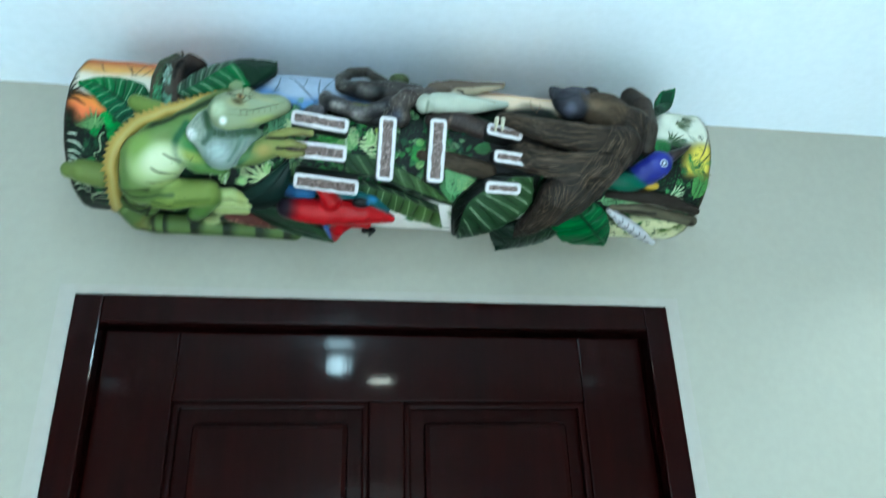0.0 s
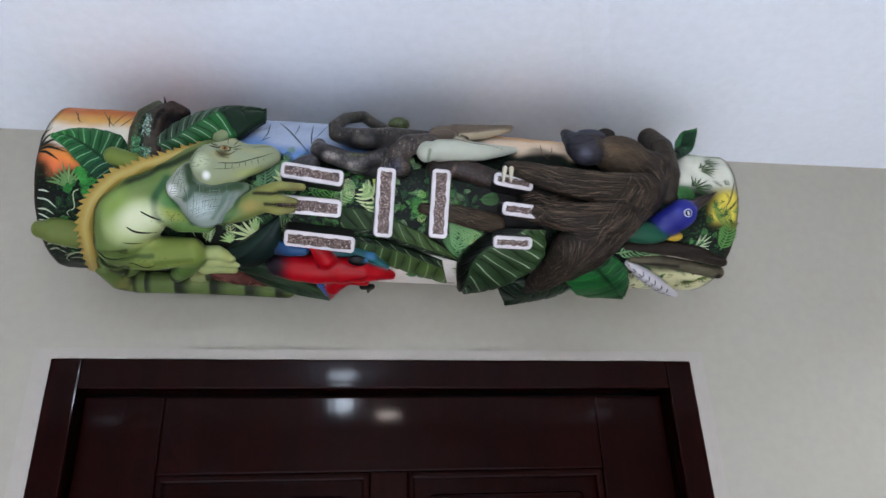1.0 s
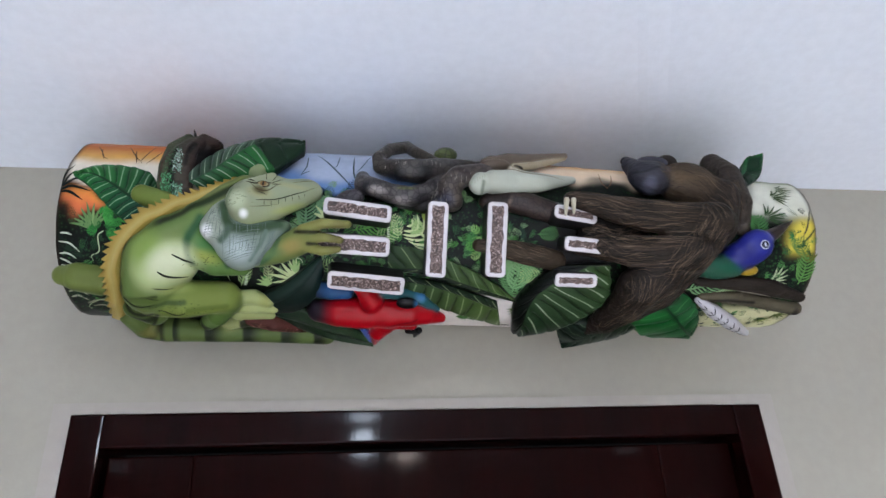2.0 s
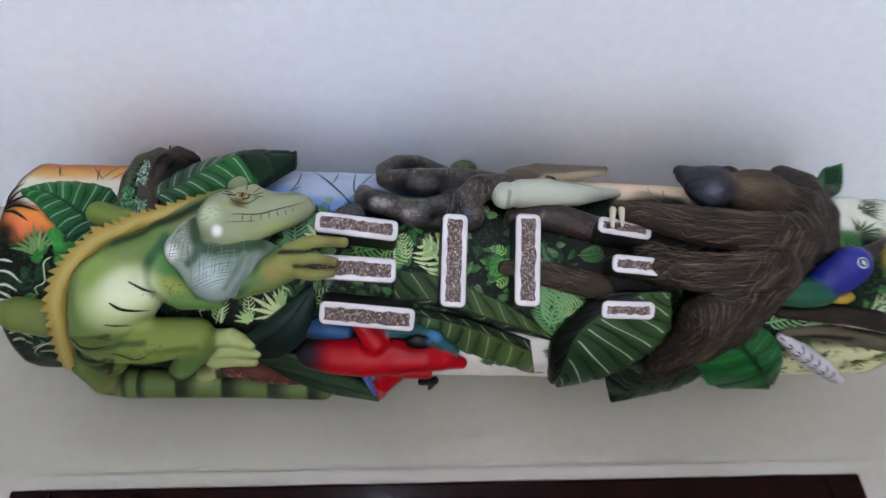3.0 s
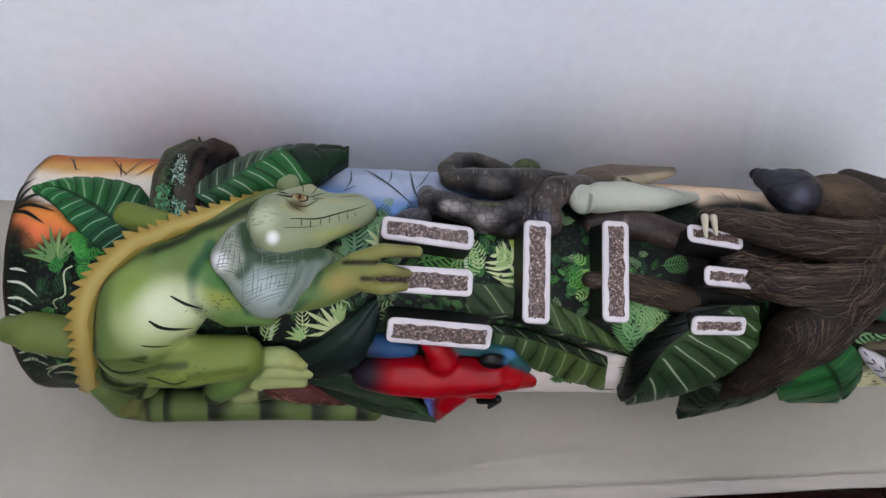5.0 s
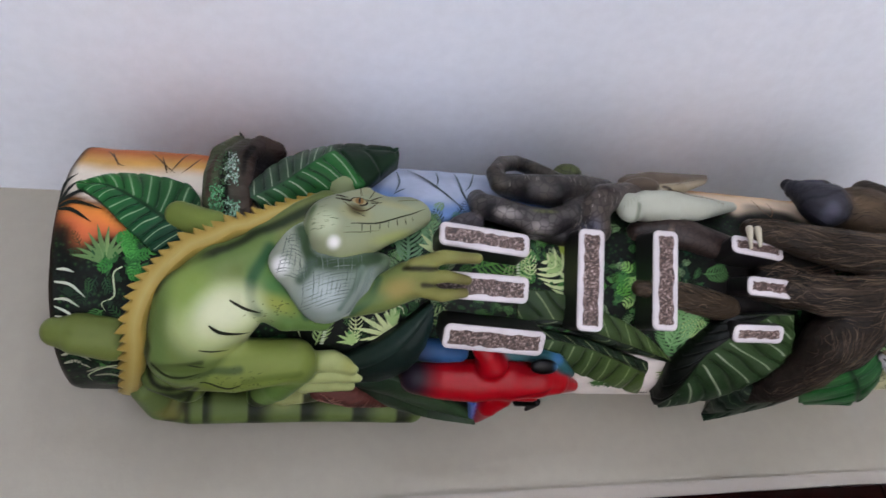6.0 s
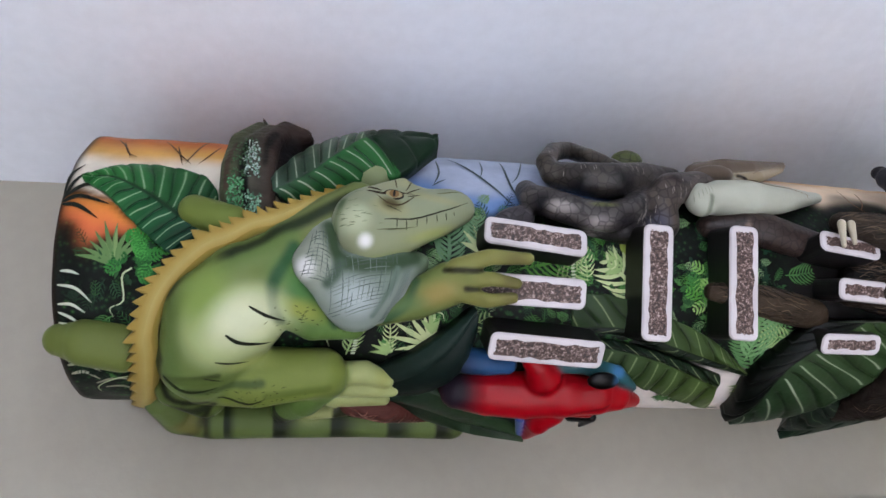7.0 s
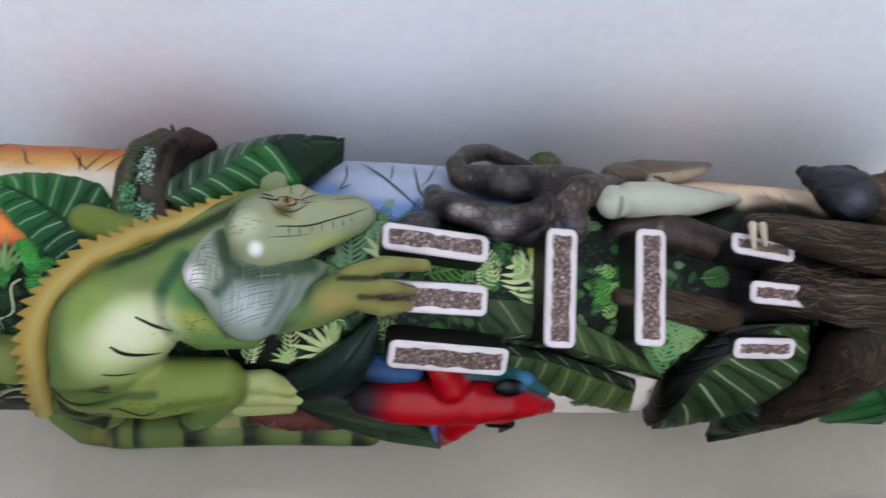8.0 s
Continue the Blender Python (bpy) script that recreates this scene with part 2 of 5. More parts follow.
def build_log():
    nu, nd = 260, 200
    us, ds = np.linspace(U0, U1, nu), np.linspace(-180, 180, nd, endpoint=False)
    u, d = [a.ravel() for a in np.meshgrid(us, ds, indexing="ij")]
    n1, n2 = wobble(u, d, 14, 1.0), wobble(u, d, 40, 5.0)
    SUNU, SUND = -0.501, -13
    dd, uu = d + 14 * n1 + 6 * n2, u + 0.02 * n1
    col = np.tile(np.array(lin(16, 26, 20)), (len(u), 1))
    leafy = np.full(len(u), 0.85)

    def lay(c, k, green=0.0):
        col[:] = col * (1 - k[:, None]) + np.array(lin(*c)) * k[:, None]
        leafy[:] = leafy * (1 - k) + green * k

    left, mid = 1 - fade(uu, -0.36, -0.3), fade(uu, -0.34, -0.24) * (1 - fade(uu, -0.1, -0.04))
    right = fade(uu, 0.05, 0.1) * (1 - fade(uu, 0.26, 0.3))
    lay((236, 226, 208), left * fade(dd, -6, 0))
    lay((226, 170, 88), left * fade(d + 4 * n1, 16, 27))
    lay((196, 104, 50), left * fade(d + 5 * n1, 25, 40))
    lay((108, 144, 196), mid * fade(dd, 0, 8))
    lay((172, 184, 206), mid * fade(dd + 14 * n1, 14, 34))
    lay((234, 208, 178), right * fade(dd, 14, 24))
    lay((214, 158, 104), right * fade(d, 34, 48))
    sun = np.exp(-(((u - SUNU) / 0.034) ** 2 + ((dd - SUND) / 9) ** 2) ** 2)
    lay((236, 146, 66), sun)
    lay((226, 104, 74), sun * fade(-dd, 8, 22))
    lay((232, 222, 214), fade(uu, -0.11, -0.06) * (1 - fade(uu, 0.2, 0.26)) * fade(-dd, 60, 68))
    lay((14, 11, 11), fade(uu, 0.075, 0.09) * (1 - fade(uu, 0.16, 0.18)) * fade(-d, 6, 14) * (1 - fade(-d, 44, 54)))
    end = fade(uu, 0.37, 0.41)
    lay((222, 222, 204), end * fade(d, -8, 6))
    lay((120, 136, 96), end * fade(d, 36, 52))
    lay((226, 204, 80), fade(uu, 0.43, 0.455) * fade(d, -34, -22) * (1 - fade(d, -6, 6)))
    lay((220, 216, 168), fade(uu, 0.3, 0.36) * fade(-d, 62, 76))
    lay((44, 30, 24), 1 - fade(u, U0 + 0.002, U0 + 0.005))
    lay((60, 46, 36), fade(u, U1 - 0.005, U1 - 0.002))
    # the ends are sawn a little askew
    k = (u - U0) / (U1 - U0)
    u = u + (1 - k) * 0.010 * (1 - np.cos(np.radians(d + 40))) + k * 0.0002 * np.clip(d, -110, 60)
    verts = [on_log(a, b, 0.0015 * w) for a, b, w in zip(u, d, n2)]
    faces = []
    for i in range(nu - 1):
        for j in range(nd):
            k = (j + 1) % nd
            faces.append((i * nd + j, (i + 1) * nd + j, (i + 1) * nd + k, i * nd + k))
    faces += [tuple(range(nd)), tuple(range((nu - 1) * nd, nu * nd))[::-1]]
    ob = painted_mesh("log", verts, faces, col, M_LOG, sign, "log painted with a sunset jungle")
    at = ob.data.attributes.new("leafy", "FLOAT", "POINT")
    at.data.foreach_set("value", leafy.astype(np.float32))
    for p in ob.data.polygons:
        if len(p.vertices) > 4:
            p.use_smooth = False


build_log()
part("back_batten", box_bm(-0.4, 0.38, 1.08, WY, 2.31, 2.37, 0.004), M_DOOR, sign, "wooden batten between log and wall")


# ---- sculpting: smooth unions of tapered limbs and lobes, meshed on a grid ----
def tube(points, radii, colour, blend=0.006):
    return ("tube", [on_log(*p) for p in points], radii, lin(*colour), blend)


def lobe(place, size, colour, turn=0.0, blend=0.006):
    """An ellipsoid: half sizes along, up and outward, turned in the surface by degrees."""
    a, b, c = local(place[0], place[1])
    t = radians(turn)
    return ("lobe", on_log(*place), (a * math.cos(t) + b * math.sin(t), b * math.cos(t) - a * math.sin(t), c), size, lin(*colour), blend)


def paint(place, size, colour, turn=0.0):
    return ("paint",) + lobe(place, size, colour, turn)[1:]


def brush(points, radius, colour):
    """A soft airbrushed line, used for markings and for painted shade."""
    return ("brush", points, radius, lin(*colour))


def groove(points, radius, colour=(20, 24, 16)):
    return ("groove", [on_log(*p) for p in points], [radius] * len(points), lin(*colour), 0.002)


def distance(form, p):
    if form[0] in ("tube", "groove"):
        best = None
        for (a, b), (ra, rb) in zip(zip(form[1], form[1][1:]), zip(form[2], form[2][1:])):
            a, d = np.array(a), np.array(b) - np.array(a)
            t = np.clip((p - a) @ d / max(d @ d, 1e-9), 0, 1)
            r = np.linalg.norm(p - a - t[:, None] * d, axis=1) - (ra + (rb - ra) * t)
            best = r if best is None else np.minimum(best, r)
        return best
    q = np.stack([(p - np.array(form[1])) @ np.array(k) for k in form[2]], axis=1)
    s = np.array(form[3])
    k0, k1 = np.linalg.norm(q / s, axis=1), np.linalg.norm(q / (s * s), axis=1)
    return k0 * (k0 - 1) / np.maximum(k1, 1e-6)


def smooth_min(a, b, k):
    h = np.maximum(k - np.abs(a - b), 0) / k
    return np.minimum(a, b) - h * h * k * 0.25


def field(forms, p):
    f = None
    for form in forms:
        if form[0] in ("tube", "lobe"):
            d = distance(form, p)
            f = d if f is None else smooth_min(f, d, form[-1])
    for form in forms:
        if form[0] == "groove":
            f = -smooth_min(-f, distance(form, p) , 0.003)
    cy, cz = axis(p[:, 0])
    return np.maximum(f, girth(p[:, 0]) - 0.008 - np.hypot(p[:, 1] - cy, p[:, 2] - cz))


def nets(f, origin, step):
    """Surface nets: one vertex for each cell that the surface crosses."""
    shape = f.shape
    inside = f < 0
    corner = [(i, j, k) for i in (0, 1) for j in (0, 1) for k in (0, 1)]
    cut = lambda a, c: a[c[0]:shape[0] - 1 + c[0], c[1]:shape[1] - 1 + c[1], c[2]:shape[2] - 1 + c[2]]
    total = sum(cut(inside, c).astype(np.int8) for c in corner)
    mixed = (total > 0) & (total < 8)
    cells = np.argwhere(mixed)
    index = np.full(mixed.shape, -1, dtype=np.int64)
    index[mixed] = np.arange(len(cells))
    acc, num = np.zeros((len(cells), 3)), np.zeros(len(cells))
    for a in corner:
        for ax in range(3):
            if a[ax]:
                continue
            b = list(a)
            b[ax] = 1
            fa = f[cells[:, 0] + a[0], cells[:, 1] + a[1], cells[:, 2] + a[2]]
            fb = f[cells[:, 0] + b[0], cells[:, 1] + b[1], cells[:, 2] + b[2]]
            on = (fa < 0) != (fb < 0)
            t = np.where(on, fa / np.where(on, fa - fb, 1), 0)
            acc += np.where(on[:, None], np.array(a) + t[:, None] * (np.array(b) - np.array(a)), 0)
            num += on
    verts = origin + step * (cells + acc / num[:, None])
    faces = []
    for ax in range(3):
        o1, o2 = [(1, 2), (2, 0), (0, 1)][ax]
        lo, hi = [slice(None)] * 3, [slice(None)] * 3
        lo[ax], hi[ax] = slice(0, -1), slice(1, None)
        a, b = inside[tuple(lo)], inside[tuple(hi)]
        e = np.argwhere(a != b)
        e = e[(e[:, o1] > 0) & (e[:, o2] > 0) & (e[:, o1] < shape[o1] - 1) & (e[:, o2] < shape[o2] - 1)]
        flip = b[e[:, 0], e[:, 1], e[:, 2]]
        quad = []
        for d1, d2 in ((1, 1), (0, 1), (0, 0), (1, 0)):
            c = e.copy()
            c[:, o1] -= d1
            c[:, o2] -= d2
            quad.append(index[c[:, 0], c[:, 1], c[:, 2]])
        q = np.stack(quad, axis=1)
        q[flip] = q[flip][:, ::-1]
        faces.append(q)
    return verts, np.concatenate(faces)


def sparse_field(forms, lo, n, step):
    """The field on the grid, worked out finely only near the surface."""
    c = 4
    m = -(-n // c) + 1
    coarse = np.stack(np.meshgrid(*[lo[i] + step * c * np.arange(m[i]) for i in range(3)], indexing="ij"), axis=-1)
    fc = field(forms, coarse.reshape(-1, 3)).reshape(m)
    big = np.repeat(np.repeat(np.repeat(fc, c, 0), c, 1), c, 2)
    big = np.roll(big, (c // 2, c // 2, c // 2), (0, 1, 2))[:n[0], :n[1], :n[2]].copy()
    near = np.argwhere(np.abs(big) < step * c * 2.2)
    big[near[:, 0], near[:, 1], near[:, 2]] = field(forms, lo + step * near)
    return big


def skin_height(forms, places):
    """How high the carving stands off the log at places (along, degrees)."""
    hs = np.linspace(0.12, 0.0, 90)
    u = np.repeat(np.array([q[0] for q in places]), len(hs))
    a = np.radians(np.repeat(np.array([q[1] for q in places]), len(hs)))
    r = girth(u) + np.tile(hs, len(places))
    y, z = axis(u)
    f = field(forms, np.stack([u, y - r * np.cos(a), z + r * np.sin(a)], axis=1)).reshape(len(places), len(hs))
    hit = f < 0
    first = hit.argmax(axis=1)
    h = hs[first]
    fb, fa = f[np.arange(len(places)), first], f[np.arange(len(places)), np.maximum(first - 1, 0)]
    h = np.where((first > 0), h + (hs[0] - hs[1]) * np.clip(-fb / np.maximum(fa - fb, 1e-9), 0, 1), h)
    return np.where(hit.any(axis=1), h, 0.0)


def ribbon(verts, faces, cols, points, width, colour, lift=0.0006, blunt=0.7, root=0.12):
    """A brush stroke that lies on the surface, along points (along, degrees, height)."""
    n = len(points) - 1
    base = len(verts)
    for i, p in enumerate(points):
        s = i / n
        a, b = on_log(*points[max(i - 1, 0)]), on_log(*points[min(i + 1, n)])
        along = (b - a).normalized()
        out = local(p[0], p[1])[2]
        side = out.cross(along).normalized()
        w = width * max(math.sin(math.pi * min(root + (1 - root) * s, 0.985)) ** blunt, 0.08)
        c = on_log(p[0], p[1], p[2] + lift)
        verts += [c - side * w, c + out * width * 0.12, c + side * w]
        cols += [colour] * 3
    for i in range(n):
        o = base + 3 * i
        faces += [(o, o + 1, o + 4, o + 3), (o + 1, o + 2, o + 5, o + 4)]


def bend(points, n):
    return [(q.x, q.y, q.z) for q in curve_through(points, n)] if len(points) > 2 else [tuple(Vector(points[0]).lerp(Vector(points[1]), i / n)) for i in range(n + 1)]


def sculpt(name, forms, step, mat, label="", soften=0.004, parent=None, strokes=(), eyes=()):
    lo, hi = np.full(3, 9.0), np.full(3, -9.0)
    for form in forms:
        if form[0] == "tube":
            for q, r in zip(form[1], form[2]):
                lo, hi = np.minimum(lo, np.array(q) - r), np.maximum(hi, np.array(q) + r)
        elif form[0] == "lobe":
            r = max(form[3])
            lo, hi = np.minimum(lo, np.array(form[1]) - r), np.maximum(hi, np.array(form[1]) + r)
    lo, hi = lo - 3 * step, hi + 3 * step
    n = np.ceil((hi - lo) / step).astype(int)
    verts, faces = nets(sparse_field(forms, lo, n, step), lo, step)
    weight, colour = np.full(len(verts), 1e-9), np.zeros((len(verts), 3))
    for form in forms:
        if form[0] in ("tube", "lobe"):
            w = np.exp(-np.clip(distance(form, verts), -0.004, 0.1) / soften)
            weight += w
            colour += w[:, None] * np.array(form[-2])
    colour *= 0.70 / weight[:, None]
    for form in forms:
        if form[0] == "brush":
            way = bend(form[1], 8)
            up = skin_height(forms, way)
            way = [on_log(q[0], q[1], h) for q, h in zip(way, up)]
            k = 1 - fade(distance(("tube", way, [0.0] * len(way)), verts), form[2] * 0.2, form[2])
            colour = colour * (1 - k[:, None]) + np.array(form[3]) * k[:, None]
        elif form[0] == "paint":
            q = np.stack([(verts - np.array(form[1])) @ np.array(k) for k in form[2]], axis=1) / np.array(form[3])
            k = 1 - fade(np.linalg.norm(q, axis=1), 0.2, 1.0)
            colour = colour * (1 - k[:, None]) + np.array(form[4]) * k[:, None]
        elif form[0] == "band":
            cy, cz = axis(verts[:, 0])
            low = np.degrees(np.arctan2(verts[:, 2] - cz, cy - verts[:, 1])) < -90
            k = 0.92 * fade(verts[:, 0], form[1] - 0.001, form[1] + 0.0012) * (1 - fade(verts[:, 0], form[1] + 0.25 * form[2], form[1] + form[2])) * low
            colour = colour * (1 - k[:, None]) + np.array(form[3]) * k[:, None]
        elif form[0] == "groove":
            k = 1 - fade(distance(form, verts), 0.0005, 0.003)
            colour = colour * (1 - k[:, None]) + np.array(form[-2]) * k[:, None]
    ev, ef, ec = [], [], []
    sv, sf, sc = [], [], []
    lines = [bend(points, 10) for points, width, tint in strokes]
    if lines:
        heights = skin_height(forms, [q for line in lines for q in line])
        k = 0
        for line, (points, width, tint) in zip(lines, strokes):
            placed = []
            for q in line:
                placed.append((q[0], q[1], heights[k]))
                k += 1
            hs = [q[2] for q in placed]
            if max(hs) - min(hs) < 0.035 and min(hs) > 0.0:
                ribbon(sv, sf, sc, placed, width, lin(*tint), 0.0005, 0.8)
        if sv:
            tagged(painted_mesh("brushwork", sv, sf, np.array(sc), mat, parent or sign, "fine brushed lines over the carving"), kind="stuff")
    for place, a, b, turn, rings in eyes:
        h = float(skin_height(forms, [place])[0])
        ax, up, out = local(place[0], place[1])
        t = radians(turn)
        ax, up = ax * math.cos(t) + up * math.sin(t), up * math.cos(t) - ax * math.sin(t)
        c = on_log(place[0], place[1], h - 0.001)
        for k, (scale_a, scale_b, lift, tint) in enumerate(rings):
            o = len(ev)
            ev.append(c + out * (lift + 0.0006))
            ec.append(lin(*tint))
            for i in range(24):
                w = 2 * math.pi * i / 24
                ev.append(c + ax * (a * scale_a * math.cos(w)) + up * (b * scale_b * math.sin(w)) + out * lift)
                ec.append(lin(*tint))
            ef += [(o, o + 1 + i, o + 1 + (i + 1) % 24) for i in range(24)]
    ob = painted_mesh(name, verts, faces.tolist(), colour, mat, parent or sign, label)
    if ev:
        painted_mesh("eye", ev, ef, np.array(ec), M_GLOSS, parent or ob, "painted eye with a dark rim")
    return ob


def curve_through(points, n):
    """A smooth line through a few places on the log."""
    p = [Vector(q) for q in points]
    p = [2 * p[0] - p[1]] + p + [2 * p[-1] - p[-2]]
    out = []
    m = len(p) - 3
    for i in range(n + 1):
        s = min(i / n * m, m - 1e-6)
        k, t = int(s), s - int(s)
        a, b, c, d = p[k:k + 4]
        out.append(0.5 * (2 * b + (c - a) * t + (2 * a - 5 * b + 4 * c - d) * t * t + (3 * b - a - 3 * c + d) * t ** 3))
    return out


def blade(name, up, mid, low, tints, label="", thick=0.012, veins=7, pale=(176, 192, 160), dark=(10, 24, 14), lean=0.3, arch=0.003, tip=None, rib=None, bare=False):
    """A carved leaf spread between two edges and a midrib, from base to tip; pale and dark brushed veins take turns."""
    n, m = 200, 24
    lines = [curve_through(line, n) for line in (up, mid, low)]
    tone = [0.66 * np.array(lin(*c)) for c in tints]
    pv, dv = 0.8 * np.array(lin(*pale)), 0.6 * np.array(lin(*dark))
    verts, cols, faces = [], [], []
    for i in range(n + 1):
        s = i / n
        a, c, b = [on_log(*line[i]) for line in lines]
        out = local(lines[1][i].x, lines[1][i].y)[2]
        for k in range(-m, m + 1):
            e = abs(k) / m
            side = 0 if k < 0 else 1
            q = ((s - lean * e) * veins + 10 + 0.05 * math.sin(s * 40 + 9 * side)) % 1.0
            hollow = 0.0016 * math.exp(-((q - 0.75) / 0.09) ** 2) if veins else 0.0
            edge = c.lerp(a if k < 0 else b, e * (1 + 0.015 * math.sin(s * 47 + side)))
            verts.append(edge + out * (arch * math.sin(math.pi * e) - hollow * (0.1 < e)))
            base = tone[2 * side] * (1 - s) + tone[2 * side + 1] * s
            base = base * (0.9 + 0.16 * math.cos(6.283 * (q - 0.2))) if veins else base
            if tip and s - tip[1] * e * (1 if side else -1) > tip[0]:
                base = 0.66 * np.array(lin(*tip[2]))
            elif veins and 0.06 < e < 0.93 and (side or not bare):
                w = 0.024 * veins / 7
                base = base + (pv - base) * math.exp(-((q - 0.25) / w) ** 2)
                base = base + (dv - base) * 0.8 * math.exp(-((q - 0.75) / (1.3 * w)) ** 2) * (e < 0.8)
            if rib:
                base = base + (0.66 * np.array(lin(*rib)) - base) * math.exp(-(e / 0.06) ** 2)
            cols.append(base)
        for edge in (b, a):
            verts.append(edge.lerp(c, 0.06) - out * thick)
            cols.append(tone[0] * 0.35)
    row = 2 * m + 3
    for i in range(n):
        o, q = i * row, (i + 1) * row
        ring = list(range(row))
        for k, l in zip(ring, ring[1:] + ring[:1]):
            faces.append((o + k, o + l, q + l, q + k))
    faces += [tuple(range(row))[::-1], tuple(n * row + k for k in range(row))]
    return painted_mesh(name, verts, faces, np.array(cols), M_LEAF, sign, label)


# ---- painted plants on the log ----
class Brush:
    """Collects brush strokes of one painted motif into one thin mesh."""

    def __init__(self):
        self.v, self.f, self.c = [], [], []

    def stroke(self, points, width, colour, n=8, lift=0.0014, root=0.12, blunt=0.8):
        points = [(min(max(q[0], U0 + 0.003), U1 - 0.003), q[1], 0.0) for q in points]
        ribbon(self.v, self.f, self.c, bend([(q[0], q[1], 0.0) for q in points], n), width, lin(*colour), lift, blunt, root)

    def away(self, place, turn, length):
        t = radians(turn)
        return (place[0] + length * math.cos(t), place[1] + math.degrees(length * math.sin(t) / R), 0.0)

    def fan(self, place, turn, spread, n, length, width, colour, curl=18):
        for i in range(n):
            k = (i / (n - 1) - 0.5) if n > 1 else 0
            t = turn + spread * k
            size = length * (1 - 0.35 * abs(k) + 0.1 * math.sin(i * 5))
            mid = self.away(place, t - curl * k, size * 0.55)
            self.stroke([self.away(place, t - curl * k, size * 0.2), mid, self.away(mid, t + curl * k, size * 0.45)], width, colour, lift=0.0014 + 0.0003 * (i % 3), root=0.05)

    def fern(self, place, turn, length, n, size, colour, bow=20, lean=55, fat=0.06):
        spine = []
        q = place
        for i in range(n + 1):
            spine.append(q)
            q = self.away(q, turn + bow * i / n, length / n)
        self.stroke([spine[0], spine[n // 2], spine[-1]], size * 0.07, colour)
        for i, p in enumerate(spine[1:], 1):
            t = turn + bow * i / n
            s = size * math.sin(math.pi * (0.15 + 0.8 * i / n)) ** 0.7
            for e in (1, -1):
                mid = self.away(p, t + e * lean, s * 0.5)
                self.stroke([p, mid, self.away(mid, t + e * (lean - 20), s * 0.5)], size * fat, colour, 5, 0.0017, 0.08)

    def done(self, name, label):
        return tagged(painted_mesh(name, self.v, self.f, np.array(self.c), M_LEAF, sign, label), kind="stuff")


# ---- the green lizard ----
G1, PALE, DEW = (118, 138, 76), (198, 204, 164), (152, 168, 158)
HEAD = (164, 174, 142)
YEL = (176, 154, 80)
CREST = [(-0.295, 3, 0.016), (-0.314, 0, 0.016), (-0.332, -4, 0.018), (-0.349, -8, 0.020), (-0.366, -12, 0.022), (-0.382, -14, 0.022), (-0.398, -18, 0.022), (-0.415, -21, 0.022), (-0.429, -26, 0.022), (-0.440, -31, 0.022), (-0.448, -36, 0.024),
         (-0.454, -42, 0.026), (-0.458, -49, 0.026), (-0.458, -56, 0.024), (-0.461, -66, 0.018), (-0.466, -79, 0.012), (-0.475, -99, 0.006)]
